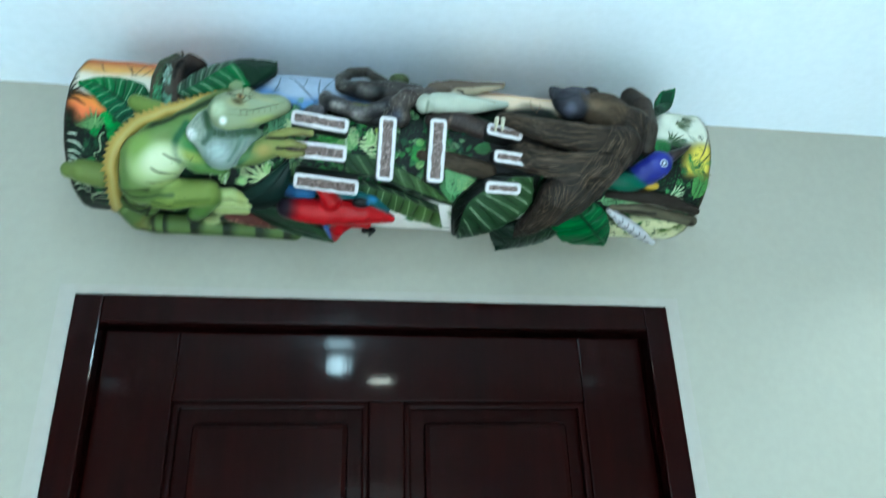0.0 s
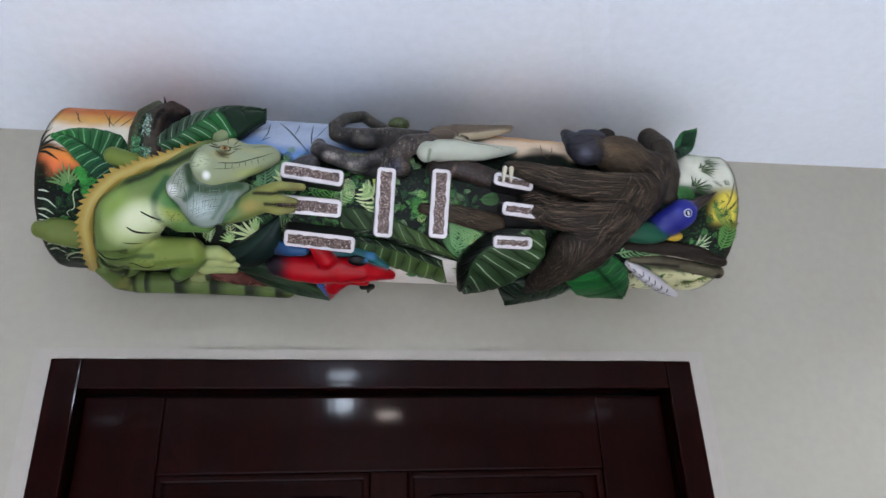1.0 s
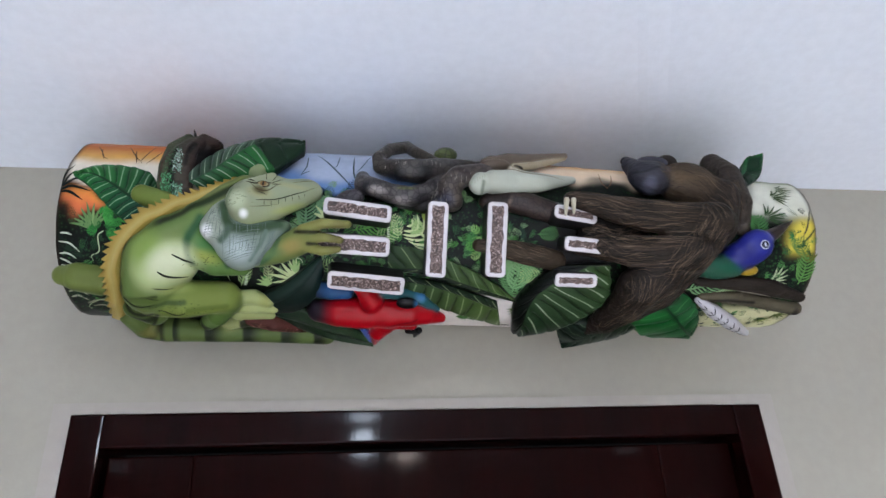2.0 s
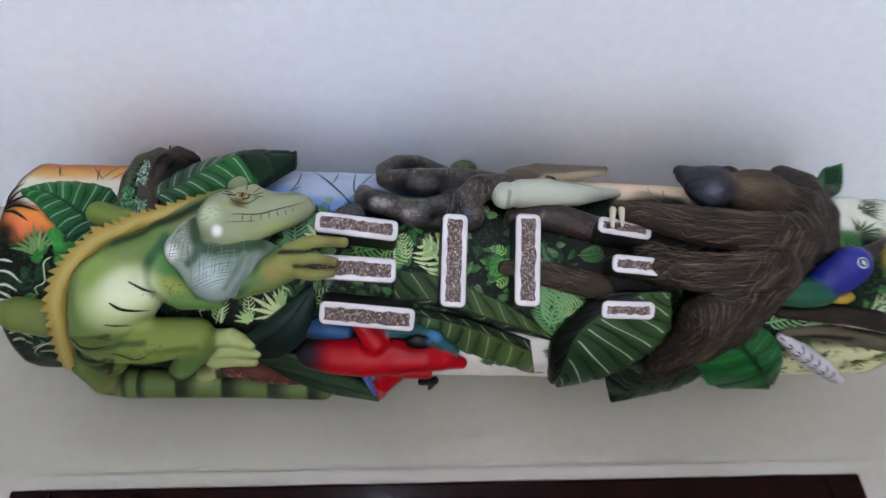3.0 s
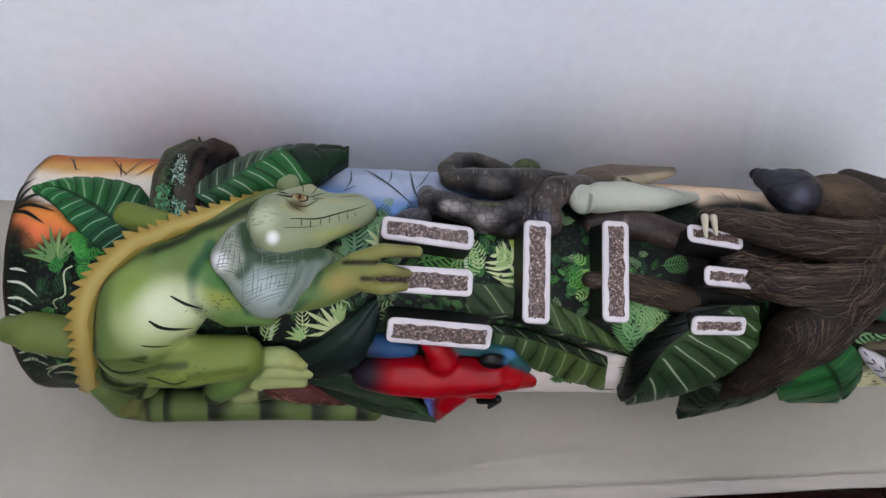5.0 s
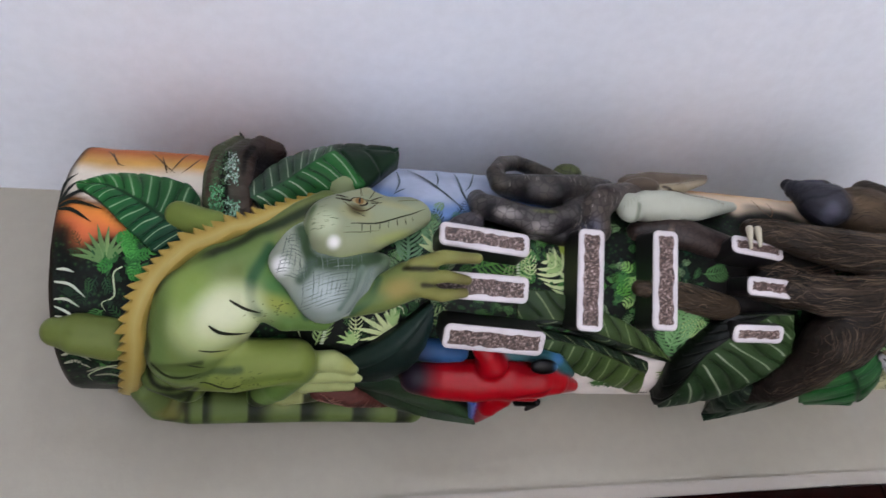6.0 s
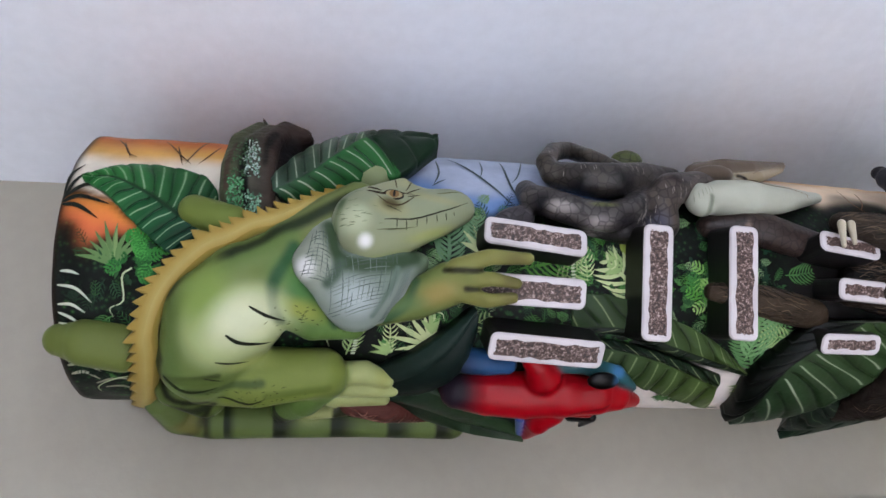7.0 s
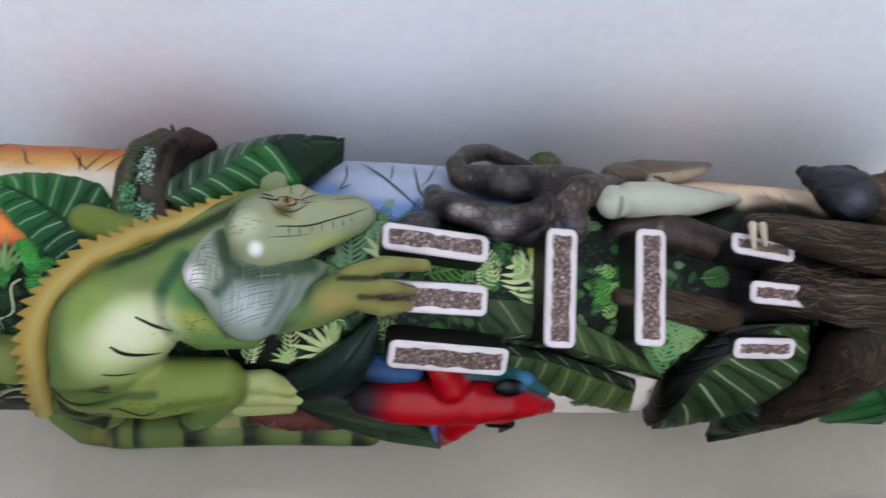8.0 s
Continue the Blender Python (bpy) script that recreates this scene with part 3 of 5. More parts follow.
lizard = [
    # trunk
    tube([(-0.418, -60, 0.010), (-0.409, -43, 0.012), (-0.388, -31, 0.010), (-0.360, -22, 0.010)], [0.036, 0.038, 0.030, 0.020], G1, 0.014),
    lobe((-0.399, -48, 0.014), (0.036, 0.036, 0.026), G1, 30, 0.014),
    lobe((-0.376, -46, 0.012), (0.024, 0.018, 0.022), PALE, 20, 0.010),
    tube([(-0.351, -17, 0.010), (-0.322, -7, 0.012), (-0.299, -1, 0.012)], [0.018, 0.016, 0.016], (126, 140, 84), 0.012),
    # near arm
    tube([(-0.364, -27, 0.014), (-0.352, -38, 0.018), (-0.333, -44, 0.016), (-0.300, -48, 0.010)], [0.018, 0.020, 0.016, 0.008], (104, 140, 74), 0.006),
    tube([(-0.281, -41, 0.008), (-0.252, -36, 0.014), (-0.227, -30, 0.022), (-0.213, -27, 0.030)], [0.012, 0.016, 0.018, 0.013], (128, 146, 84), 0.008),
    tube([(-0.224, -25, 0.034), (-0.199, -22, 0.043), (-0.168, -22, 0.042)], [0.0075, 0.0066, 0.0050], (150, 150, 86), 0.003),
    tube([(-0.221, -29, 0.034), (-0.197, -28, 0.043), (-0.177, -29, 0.042)], [0.0070, 0.0058, 0.0044], (150, 150, 86), 0.003),
    tube([(-0.226, -32, 0.030), (-0.200, -34, 0.042), (-0.180, -33, 0.042)], [0.0075, 0.0060, 0.0046], (144, 144, 80), 0.003),
    # hind leg and feet
    tube([(-0.419, -72, 0.010), (-0.377, -67, 0.016), (-0.324, -64, 0.016)], [0.020, 0.025, 0.020], (132, 148, 72), 0.006),
    tube([(-0.320, -68, 0.014), (-0.338, -82, 0.012), (-0.355, -95, 0.010)], [0.017, 0.015, 0.012], (100, 134, 64), 0.005),
    tube([(-0.312, -68, 0.008), (-0.289, -66, 0.010), (-0.270, -70, 0.010)], [0.010, 0.010, 0.007], (186, 196, 130), 0.003),
    tube([(-0.311, -75, 0.008), (-0.285, -73, 0.010), (-0.264, -76, 0.010)], [0.010, 0.010, 0.006], (186, 196, 130), 0.003),
    tube([(-0.314, -84, 0.006), (-0.288, -82, 0.008), (-0.269, -84, 0.008)], [0.010, 0.009, 0.006], (180, 190, 124), 0.003),
    tube([(-0.332, -105, 0.006), (-0.310, -94, 0.008), (-0.290, -100, 0.006)], [0.010, 0.010, 0.006], (182, 190, 126), 0.004),
    # rump
    tube([(-0.444, -78, 0.008), (-0.419, -81, 0.012)], [0.016, 0.018], (92, 112, 60), 0.003),
    # far limbs behind the crest
    tube([(-0.527, -57, 0.003), (-0.508, -57, 0.006), (-0.481, -60, 0.002)], [0.0130, 0.0185, 0.0200], (116, 130, 66), 0.004),
    tube([(-0.428, -7, 0.006), (-0.399, -12, 0.008)], [0.013, 0.016], (120, 138, 66), 0.004),
    # tail
    tube([(-0.461, -95, 0.004), (-0.449, -112, 0.013), (-0.419, -112, 0.017), (-0.381, -112, 0.017), (-0.286, -112, 0.016), (-0.197, -112, 0.018)], [0.014, 0.018, 0.018, 0.017, 0.016, 0.015], (104, 124, 68), 0.003),
    # airbrushed tones, with shade painted in beside the crest, at joints and between fingers
    paint((-0.400, -42, 0.050), (0.052, 0.040, 0.06), (158, 176, 118), 40),
    paint((-0.382, -44, 0.050), (0.056, 0.040, 0.06), (186, 196, 144), 30),
    paint((-0.397, -27, 0.040), (0.05, 0.014, 0.05), (112, 132, 78), 25),
    brush([(-0.437, -62, 0.026), (-0.440, -52, 0.030), (-0.441, -45, 0.034), (-0.435, -37, 0.036), (-0.424, -31, 0.036), (-0.404, -26, 0.036), (-0.379, -22, 0.034), (-0.354, -17, 0.030)], 0.017, (92, 116, 62)),
    brush([(-0.446, -67, 0.024), (-0.448, -57, 0.026), (-0.448, -44, 0.030), (-0.443, -38, 0.034), (-0.434, -33, 0.034), (-0.411, -26, 0.034), (-0.387, -22, 0.032), (-0.362, -16, 0.028), (-0.336, -11, 0.024), (-0.307, -4, 0.020)], 0.0085, (34, 48, 26)),
    brush([(-0.426, -63, 0.030), (-0.400, -63, 0.034), (-0.372, -62, 0.030)], 0.006, (70, 88, 46)),
    brush([(-0.349, -21, 0.030), (-0.356, -26, 0.032), (-0.364, -32, 0.034), (-0.363, -39, 0.034), (-0.359, -42, 0.032)], 0.0085, (42, 84, 50)),
    brush([(-0.342, -32, 0.032), (-0.329, -37, 0.030), (-0.316, -44, 0.026)], 0.0060, (50, 82, 52)),
    brush([(-0.277, -43, 0.020), (-0.261, -36, 0.024), (-0.252, -28, 0.024)], 0.0070, (66, 98, 66)),
    brush([(-0.450, -81, 0.020), (-0.430, -80, 0.026), (-0.415, -77, 0.026)], 0.007, (30, 38, 20)),
    brush([(-0.446, -111, 0.024), (-0.423, -102, 0.022), (-0.409, -87, 0.022)], 0.006, (34, 40, 22)),
    paint((-0.344, -33, 0.050), (0.020, 0.026, 0.05), (70, 118, 66), 20),
    paint((-0.342, -39, 0.050), (0.030, 0.012, 0.05), (140, 150, 70), -25),
    brush([(-0.233, -26, 0.045), (-0.205, -26, 0.045), (-0.185, -26, 0.045)], 0.0040, (40, 40, 24)),
    brush([(-0.217, -31, 0.045), (-0.200, -31, 0.045), (-0.185, -31, 0.045)], 0.0040, (40, 40, 24)),
    paint((-0.326, -53, 0.050), (0.018, 0.014, 0.05), (120, 120, 96)),
    paint((-0.179, -28, 0.050), (0.020, 0.040, 0.05), (104, 100, 58)),
    paint((-0.274, -65, 0.030), (0.012, 0.030, 0.05), (150, 156, 92)),
    paint((-0.377, -56, 0.050), (0.030, 0.010, 0.05), (150, 162, 92)),
    brush([(-0.400, -69, 0.030), (-0.367, -70, 0.030), (-0.333, -66, 0.030)], 0.0070, (112, 130, 60)),
    paint((-0.240, -33, 0.050), (0.026, 0.018, 0.05), (150, 136, 80), 20),
    paint((-0.268, -37, 0.050), (0.030, 0.012, 0.05), (96, 122, 78), 12),
    paint((-0.489, -47, 0.040), (0.030, 0.010, 0.05), (112, 118, 84)),
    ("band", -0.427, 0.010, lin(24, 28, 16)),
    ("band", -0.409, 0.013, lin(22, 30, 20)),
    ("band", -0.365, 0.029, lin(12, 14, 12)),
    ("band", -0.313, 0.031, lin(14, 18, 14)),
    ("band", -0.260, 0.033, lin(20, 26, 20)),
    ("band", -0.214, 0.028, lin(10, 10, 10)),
    brush([(-0.455, -70, 0.030), (-0.444, -76, 0.030), (-0.427, -76, 0.030), (-0.414, -71, 0.028)], 0.0045, (20, 24, 10)),
    brush([(-0.434, -91, 0.030), (-0.419, -82, 0.030), (-0.409, -72, 0.030)], 0.0040, (26, 30, 14)),
    brush([(-0.444, -61, 0.036), (-0.425, -59, 0.040), (-0.404, -58, 0.040)], 0.0050, (48, 60, 28)),
    brush([(-0.367, -66, 0.034), (-0.347, -65, 0.034), (-0.320, -64, 0.034)], 0.0060, (92, 108, 48)),
    paint((-0.416, -33, 0.050), (0.030, 0.050, 0.06), (124, 148, 76), 20),
    paint((-0.383, -41, 0.050), (0.040, 0.030, 0.06), (206, 212, 176), 20),
    paint((-0.419, -60, 0.050), (0.040, 0.008, 0.06), (78, 96, 44), 0),
    paint((-0.345, -51, 0.050), (0.040, 0.008, 0.06), (160, 172, 100), -8),
    paint((-0.442, -106, 0.020), (0.022, 0.012, 0.04), (100, 100, 52)),
]
lines = [
    ([(-0.381, -38, 0.050), (-0.369, -41, 0.046), (-0.354, -42, 0.040)], 0.0014, (22, 28, 16)),
    ([(-0.397, -45, 0.050), (-0.386, -48, 0.048), (-0.364, -50, 0.040)], 0.0016, (22, 28, 16)),
    ([(-0.405, -53, 0.046), (-0.395, -54, 0.044), (-0.381, -55, 0.040)], 0.0008, (36, 42, 24)),
    ([(-0.414, -58, 0.044), (-0.400, -60, 0.040)], 0.0007, (36, 42, 24)),
    ([(-0.369, -67, 0.030), (-0.373, -74, 0.030), (-0.367, -81, 0.030)], 0.0016, (18, 24, 12)),
    ([(-0.405, -67, 0.030), (-0.384, -69, 0.030), (-0.369, -67, 0.030)], 0.0012, (28, 34, 18)),
    ([(-0.456, -70, 0.030), (-0.444, -76, 0.030), (-0.425, -75, 0.030)], 0.0022, (20, 22, 10)),
    ([(-0.440, -90, 0.030), (-0.424, -83, 0.030), (-0.411, -73, 0.030)], 0.0016, (22, 26, 12)),
    ([(-0.445, -60, 0.030), (-0.428, -63, 0.030), (-0.404, -62, 0.030)], 0.0014, (30, 40, 18)),
]
rng = random.Random(3)
for i in range(90):
    c = (-0.340, -41, 0.030) if i < 40 else (-0.377, -66, 0.030)
    a, b = rng.gauss(0, 0.016), rng.gauss(0, 2.2)
    lines.append(([(c[0] + a, c[1] + b, 0), (c[0] + a + rng.uniform(0.001, 0.003), c[1] + b + rng.uniform(-0.6, 0.6), 0)], 0.0003, (58, 66, 28)))
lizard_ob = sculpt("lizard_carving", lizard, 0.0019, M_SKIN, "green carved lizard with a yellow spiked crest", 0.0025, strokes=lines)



def spiked_crest(points, teeth, half, reach):
    """A raised band whose outer edge is cut into pointed scales."""
    per = 6
    n = teeth * per
    line = curve_through(points, n)
    rng = random.Random(8)
    sizes = [rng.uniform(0.75, 1.2) for _ in range(teeth + 1)]
    verts, cols, faces = [], [], []
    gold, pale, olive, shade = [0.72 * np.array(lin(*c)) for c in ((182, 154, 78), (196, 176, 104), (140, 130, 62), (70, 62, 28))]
    for i, p in enumerate(line):
        a, b = on_log(*line[max(i - 1, 0)]), on_log(*line[min(i + 1, n)])
        along = (b - a).normalized()
        out = local(p.x, p.y)[2]
        side = out.cross(along).normalized()
        out = along.cross(side)
        f = (i % per) / per
        size = reach * sizes[i // per] * min(1, 0.45 + 3 * i / n) * min(1, 0.4 + 5 * (1 - i / n))
        tooth = size * (f / 0.68 if f < 0.68 else (1 - f) / 0.32)
        h = half * (0.72 + 0.45 * min(1, i / n * 2.4))
        c = on_log(*p)
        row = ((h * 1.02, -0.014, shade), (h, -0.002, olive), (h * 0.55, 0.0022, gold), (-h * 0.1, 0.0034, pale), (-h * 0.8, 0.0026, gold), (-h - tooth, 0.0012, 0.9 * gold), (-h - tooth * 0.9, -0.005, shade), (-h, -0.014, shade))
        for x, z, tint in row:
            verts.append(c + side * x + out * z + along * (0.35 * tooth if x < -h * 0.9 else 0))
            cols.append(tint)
    m = 8
    for i in range(n):
        for k in range(m):
            l = (k + 1) % m
            faces.append((i * m + k, i * m + l, (i + 1) * m + l, (i + 1) * m + k))
    faces += [tuple(range(m))[::-1], tuple(n * m + k for k in range(m))]
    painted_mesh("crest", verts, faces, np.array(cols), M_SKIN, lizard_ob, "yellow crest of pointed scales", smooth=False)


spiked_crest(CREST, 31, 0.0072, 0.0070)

# throat pouch and dewlap
throat = [
    tube([(-0.318, -9, 0.014), (-0.326, -18, 0.018), (-0.333, -25, 0.022)], [0.010, 0.015, 0.018], (176, 186, 168), 0.010),
    tube([(-0.329, -28, 0.018), (-0.319, -34, 0.016), (-0.301, -39, 0.014)], [0.014, 0.015, 0.016], (172, 184, 172), 0.010),
    lobe((-0.298, -33, 0.018), (0.030, 0.033, 0.019), DEW, -10, 0.010),
    lobe((-0.277, -27, 0.014), (0.026, 0.022, 0.017), (126, 148, 128), 30, 0.010),
    tube([(-0.261, -26, 0.020), (-0.267, -33, 0.020), (-0.280, -42, 0.014)], [0.006, 0.0075, 0.006], (166, 176, 170), 0.004),
    lobe((-0.254, -24, 0.008), (0.014, 0.010, 0.010), (120, 142, 112), 25, 0.010),
    # shade painted on the throat below the head and jaw
    brush([(-0.322, -14, 0.034), (-0.318, -21, 0.034), (-0.308, -25, 0.038), (-0.281, -25, 0.036), (-0.254, -22, 0.034)], 0.0115, (54, 76, 52)),
    brush([(-0.314, -25, 0.036), (-0.318, -29, 0.036), (-0.323, -31, 0.034)], 0.0075, (70, 92, 74)),
    brush([(-0.269, -26, 0.040), (-0.275, -32, 0.040), (-0.288, -40, 0.036)], 0.004, (96, 116, 104)),
    paint((-0.303, -35, 0.050), (0.026, 0.022, 0.05), (176, 188, 188), -10),
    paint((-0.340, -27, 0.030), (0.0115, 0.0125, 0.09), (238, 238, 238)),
]
lines = []
rng = random.Random(4)
# two families of broken ink lines over each swelling: corners of the hatched patch, lines along and across
for corners, n, m in ((((-0.326, -25, 0.030), (-0.267, -20, 0.030), (-0.275, -37, 0.030), (-0.324, -44, 0.030)), 13, 15), (((-0.336, -17, 0.030), (-0.321, -17, 0.030), (-0.318, -33, 0.030), (-0.347, -31, 0.030)), 6, 12)):
    a, b, c, d = [Vector(q) for q in corners]
    spot = lambda x, y: a.lerp(b, x).lerp(d.lerp(c, x), y) + Vector((0, 2.2 * math.sin(math.pi * x), 0))
    for k in range(n + m):
        cut = rng.uniform(0.25, 0.75)
        for t0, t1 in ((rng.uniform(0, 0.12), cut - 0.05), (cut, rng.uniform(0.85, 1.0))):
            if rng.random() < 0.86:
                way = [t0 + (t1 - t0) * i / 3 for i in range(4)]
                fixed = ((k + 0.5) / n if k < n else (k - n + 0.5) / m) + rng.uniform(-0.012, 0.012)
                pts = [tuple(spot(fixed + 0.05 * math.sin(3 * t), t) if k < n else spot(t, fixed + 0.05 * math.sin(3 * t))) for t in way]
                lines.append((pts, 0.0003, rng.choice(((92, 106, 98), (72, 86, 78), (112, 126, 118)))))
line = curve_through([(-0.260, -26, 0.020), (-0.266, -33, 0.020), (-0.279, -42, 0.014)], 23)
for i, q in enumerate(line):
    lines.append(([(q.x - 0.0045, q.y - 0.6, 0), (q.x + 0.0040, q.y + 0.9, 0)], 0.0003, (96, 112, 104)))
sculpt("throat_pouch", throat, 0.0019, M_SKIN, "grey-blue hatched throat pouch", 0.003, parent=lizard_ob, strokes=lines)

# head
INK = (40, 42, 28)
head = [
    lobe((-0.289, -11, 0.020), (0.032, 0.030, 0.026), HEAD, 4, 0.012),
    lobe((-0.254, -5, 0.016), (0.038, 0.020, 0.022), HEAD, -6, 0.014),
    lobe((-0.221, -1, 0.012), (0.020, 0.0135, 0.015), HEAD, -12, 0.012),
    tube([(-0.289, -17, 0.020), (-0.266, -15, 0.018), (-0.234, -9, 0.014), (-0.212, -3, 0.010)], [0.019, 0.015, 0.010, 0.007], (168, 176, 130), 0.008),
    lobe((-0.283, 10, 0.012), (0.016, 0.012, 0.013), (146, 160, 116), 12, 0.012),
    tube([(-0.279, -1, 0.030), (-0.264, 1, 0.030), (-0.252, 0, 0.026)], [0.006, 0.0065, 0.004], (180, 182, 140), 0.004),
    paint((-0.277, -24, 0.040), (0.050, 0.009, 0.05), (140, 152, 92), 14),
    paint((-0.239, -14, 0.035), (0.034, 0.006, 0.05), (150, 158, 100), 20),
    brush([(-0.313, -7, 0.030), (-0.318, -15, 0.030), (-0.315, -21, 0.030), (-0.301, -24, 0.030)], 0.0065, (86, 108, 72)),
    paint((-0.306, -13, 0.050), (0.020, 0.018, 0.05), (182, 190, 158), 0),
    paint((-0.241, -4, 0.040), (0.034, 0.006, 0.05), (150, 152, 116), -4),
    paint((-0.277, -9, 0.050), (0.022, 0.012, 0.05), (150, 150, 110), -6),
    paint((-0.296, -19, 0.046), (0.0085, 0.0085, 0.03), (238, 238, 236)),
    paint((-0.276, -8, 0.046), (0.013, 0.009, 0.03), (84, 78, 48), -8),
]
lines = [
    ([(-0.281, -13, 0.034), (-0.256, -11, 0.034), (-0.229, -7, 0.028), (-0.208, -2, 0.020)], 0.0007, INK),
    ([(-0.287, -16, 0.034), (-0.271, -15, 0.034), (-0.253, -13, 0.030)], 0.0004, (86, 88, 60)),
    ([(-0.294, -4, 0.034), (-0.282, -5, 0.036), (-0.273, -4, 0.038), (-0.256, -4, 0.034)], 0.0010, (40, 30, 16)),
    ([(-0.257, -5, 0.034), (-0.268, -8, 0.036), (-0.279, -8, 0.034), (-0.289, -5, 0.034)], 0.0007, (66, 54, 32)),
    ([(-0.293, -2, 0.034), (-0.282, -4, 0.036)], 0.0008, (44, 34, 18)),
    ([(-0.263, -4, 0.034), (-0.250, -1, 0.030)], 0.0005, (40, 30, 16)),
    ([(-0.262, -5, 0.034), (-0.251, -4, 0.030)], 0.0005, (40, 30, 16)),
    ([(-0.263, -3, 0.034), (-0.255, 3, 0.030)], 0.0005, (50, 42, 22)),
    ([(-0.270, -2, 0.034), (-0.271, 3, 0.030)], 0.0005, (50, 42, 22)),
    ([(-0.279, -9, 0.034), (-0.267, -10, 0.034)], 0.0004, INK),
    ([(-0.237, -2, 0.030), (-0.223, 0, 0.026), (-0.213, 1, 0.022)], 0.0005, (96, 100, 66)),
    ([(-0.271, -12, 0.030), (-0.271, -15, 0.030)], 0.0004, INK), ([(-0.263, -12, 0.030), (-0.263, -15, 0.030)], 0.0004, INK), ([(-0.254, -11, 0.030), (-0.254, -13, 0.030)], 0.0004, INK),
    ([(-0.246, -10, 0.030), (-0.246, -12, 0.030)], 0.0004, INK), ([(-0.238, -9, 0.030), (-0.237, -11, 0.030)], 0.0004, INK), ([(-0.230, -8, 0.030), (-0.229, -10, 0.030)], 0.0004, INK), ([(-0.223, -7, 0.030), (-0.222, -8, 0.030)], 0.0004, INK),
]
rng = random.Random(6)
for i in range(34):
    c = (-0.304, -13, 0.030)
    a, b = rng.gauss(0, 0.008), rng.gauss(0, 3.2)
    n = rng.uniform(0.003, 0.006)
    if abs(a - 0.008) < 0.012 and b < -1.5:
        continue
    lines.append(([(c[0] + a, c[1] + b, 0), (c[0] + a + n, c[1] + b + n * rng.uniform(-60, 120), 0)], 0.00022, rng.choice(((92, 104, 76), (112, 124, 92)))))
IRIS = [(1.0, 1.0, 0.0016, (30, 22, 12)), (0.82, 0.74, 0.0024, (150, 138, 100)), (0.48, 0.74, 0.0030, (126, 96, 54)), (0.13, 0.66, 0.0036, (16, 10, 8))]
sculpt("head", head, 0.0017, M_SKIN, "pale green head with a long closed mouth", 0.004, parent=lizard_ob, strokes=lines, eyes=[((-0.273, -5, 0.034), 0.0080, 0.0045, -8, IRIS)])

# ---- the red frog ----
RED, BLUE, TEAL = (186, 8, 24), (42, 92, 142), (42, 100, 106)
frog = [
    tube([(-0.203, -79, 0.002), (-0.179, -78, 0.006), (-0.147, -78, 0.008), (-0.115, -76, 0.008)], [0.019, 0.0218, 0.0225, 0.0210], RED, 0.014),
    tube([(-0.110, -76, 0.010), (-0.083, -75, 0.011), (-0.062, -77, 0.010), (-0.039, -83, 0.006)], [0.0200, 0.0190, 0.0135, 0.0068], RED, 0.008),
    tube([(-0.136, -65, 0.012), (-0.143, -60, 0.014), (-0.154, -55, 0.014)], [0.016, 0.012, 0.008], RED, 0.006),
    tube([(-0.119, -88, 0.012), (-0.125, -93, 0.020), (-0.128, -106, 0.030)], [0.018, 0.0115, 0.0028], RED, 0.006),
    tube([(-0.099, -90, 0.008), (-0.077, -91, 0.010)], [0.009, 0.007], RED, 0.006),
    lobe((-0.090, -61, 0.028), (0.0145, 0.0085, 0.0055), (10, 9, 11), -4, 0.001),
    tube([(-0.080, -108, 0.010), (-0.066, -99, 0.012), (-0.071, -107, 0.018)], [0.0050, 0.0050, 0.0025], (10, 9, 11), 0.001),
    tube([(-0.202, -62, 0.002), (-0.187, -61, 0.006), (-0.168, -62, 0.006)], [0.012, 0.012, 0.009], BLUE, 0.002),
    tube([(-0.131, -61, 0.008), (-0.101, -60, 0.010), (-0.070, -64, 0.010), (-0.046, -74, 0.005)], [0.0070, 0.0085, 0.0085, 0.0040], TEAL, 0.002),
    tube([(-0.145, -88, 0.020), (-0.133, -107, 0.026)], [0.0045, 0.0035], (70, 110, 190), 0.002),
    paint((-0.212, -73, 0.012), (0.034, 0.06, 0.08), (30, 24, 34)),
    paint((-0.071, -60, 0.030), (0.014, 0.012, 0.05), (60, 116, 160)),
    brush([(-0.109, -77, 0.030), (-0.093, -75, 0.030), (-0.075, -73, 0.030)], 0.0020, (110, 4, 14)),
]
sculpt("frog_carving", frog, 0.0020, M_GLOSS, "glossy red carved tree frog with black eyes", 0.0015)

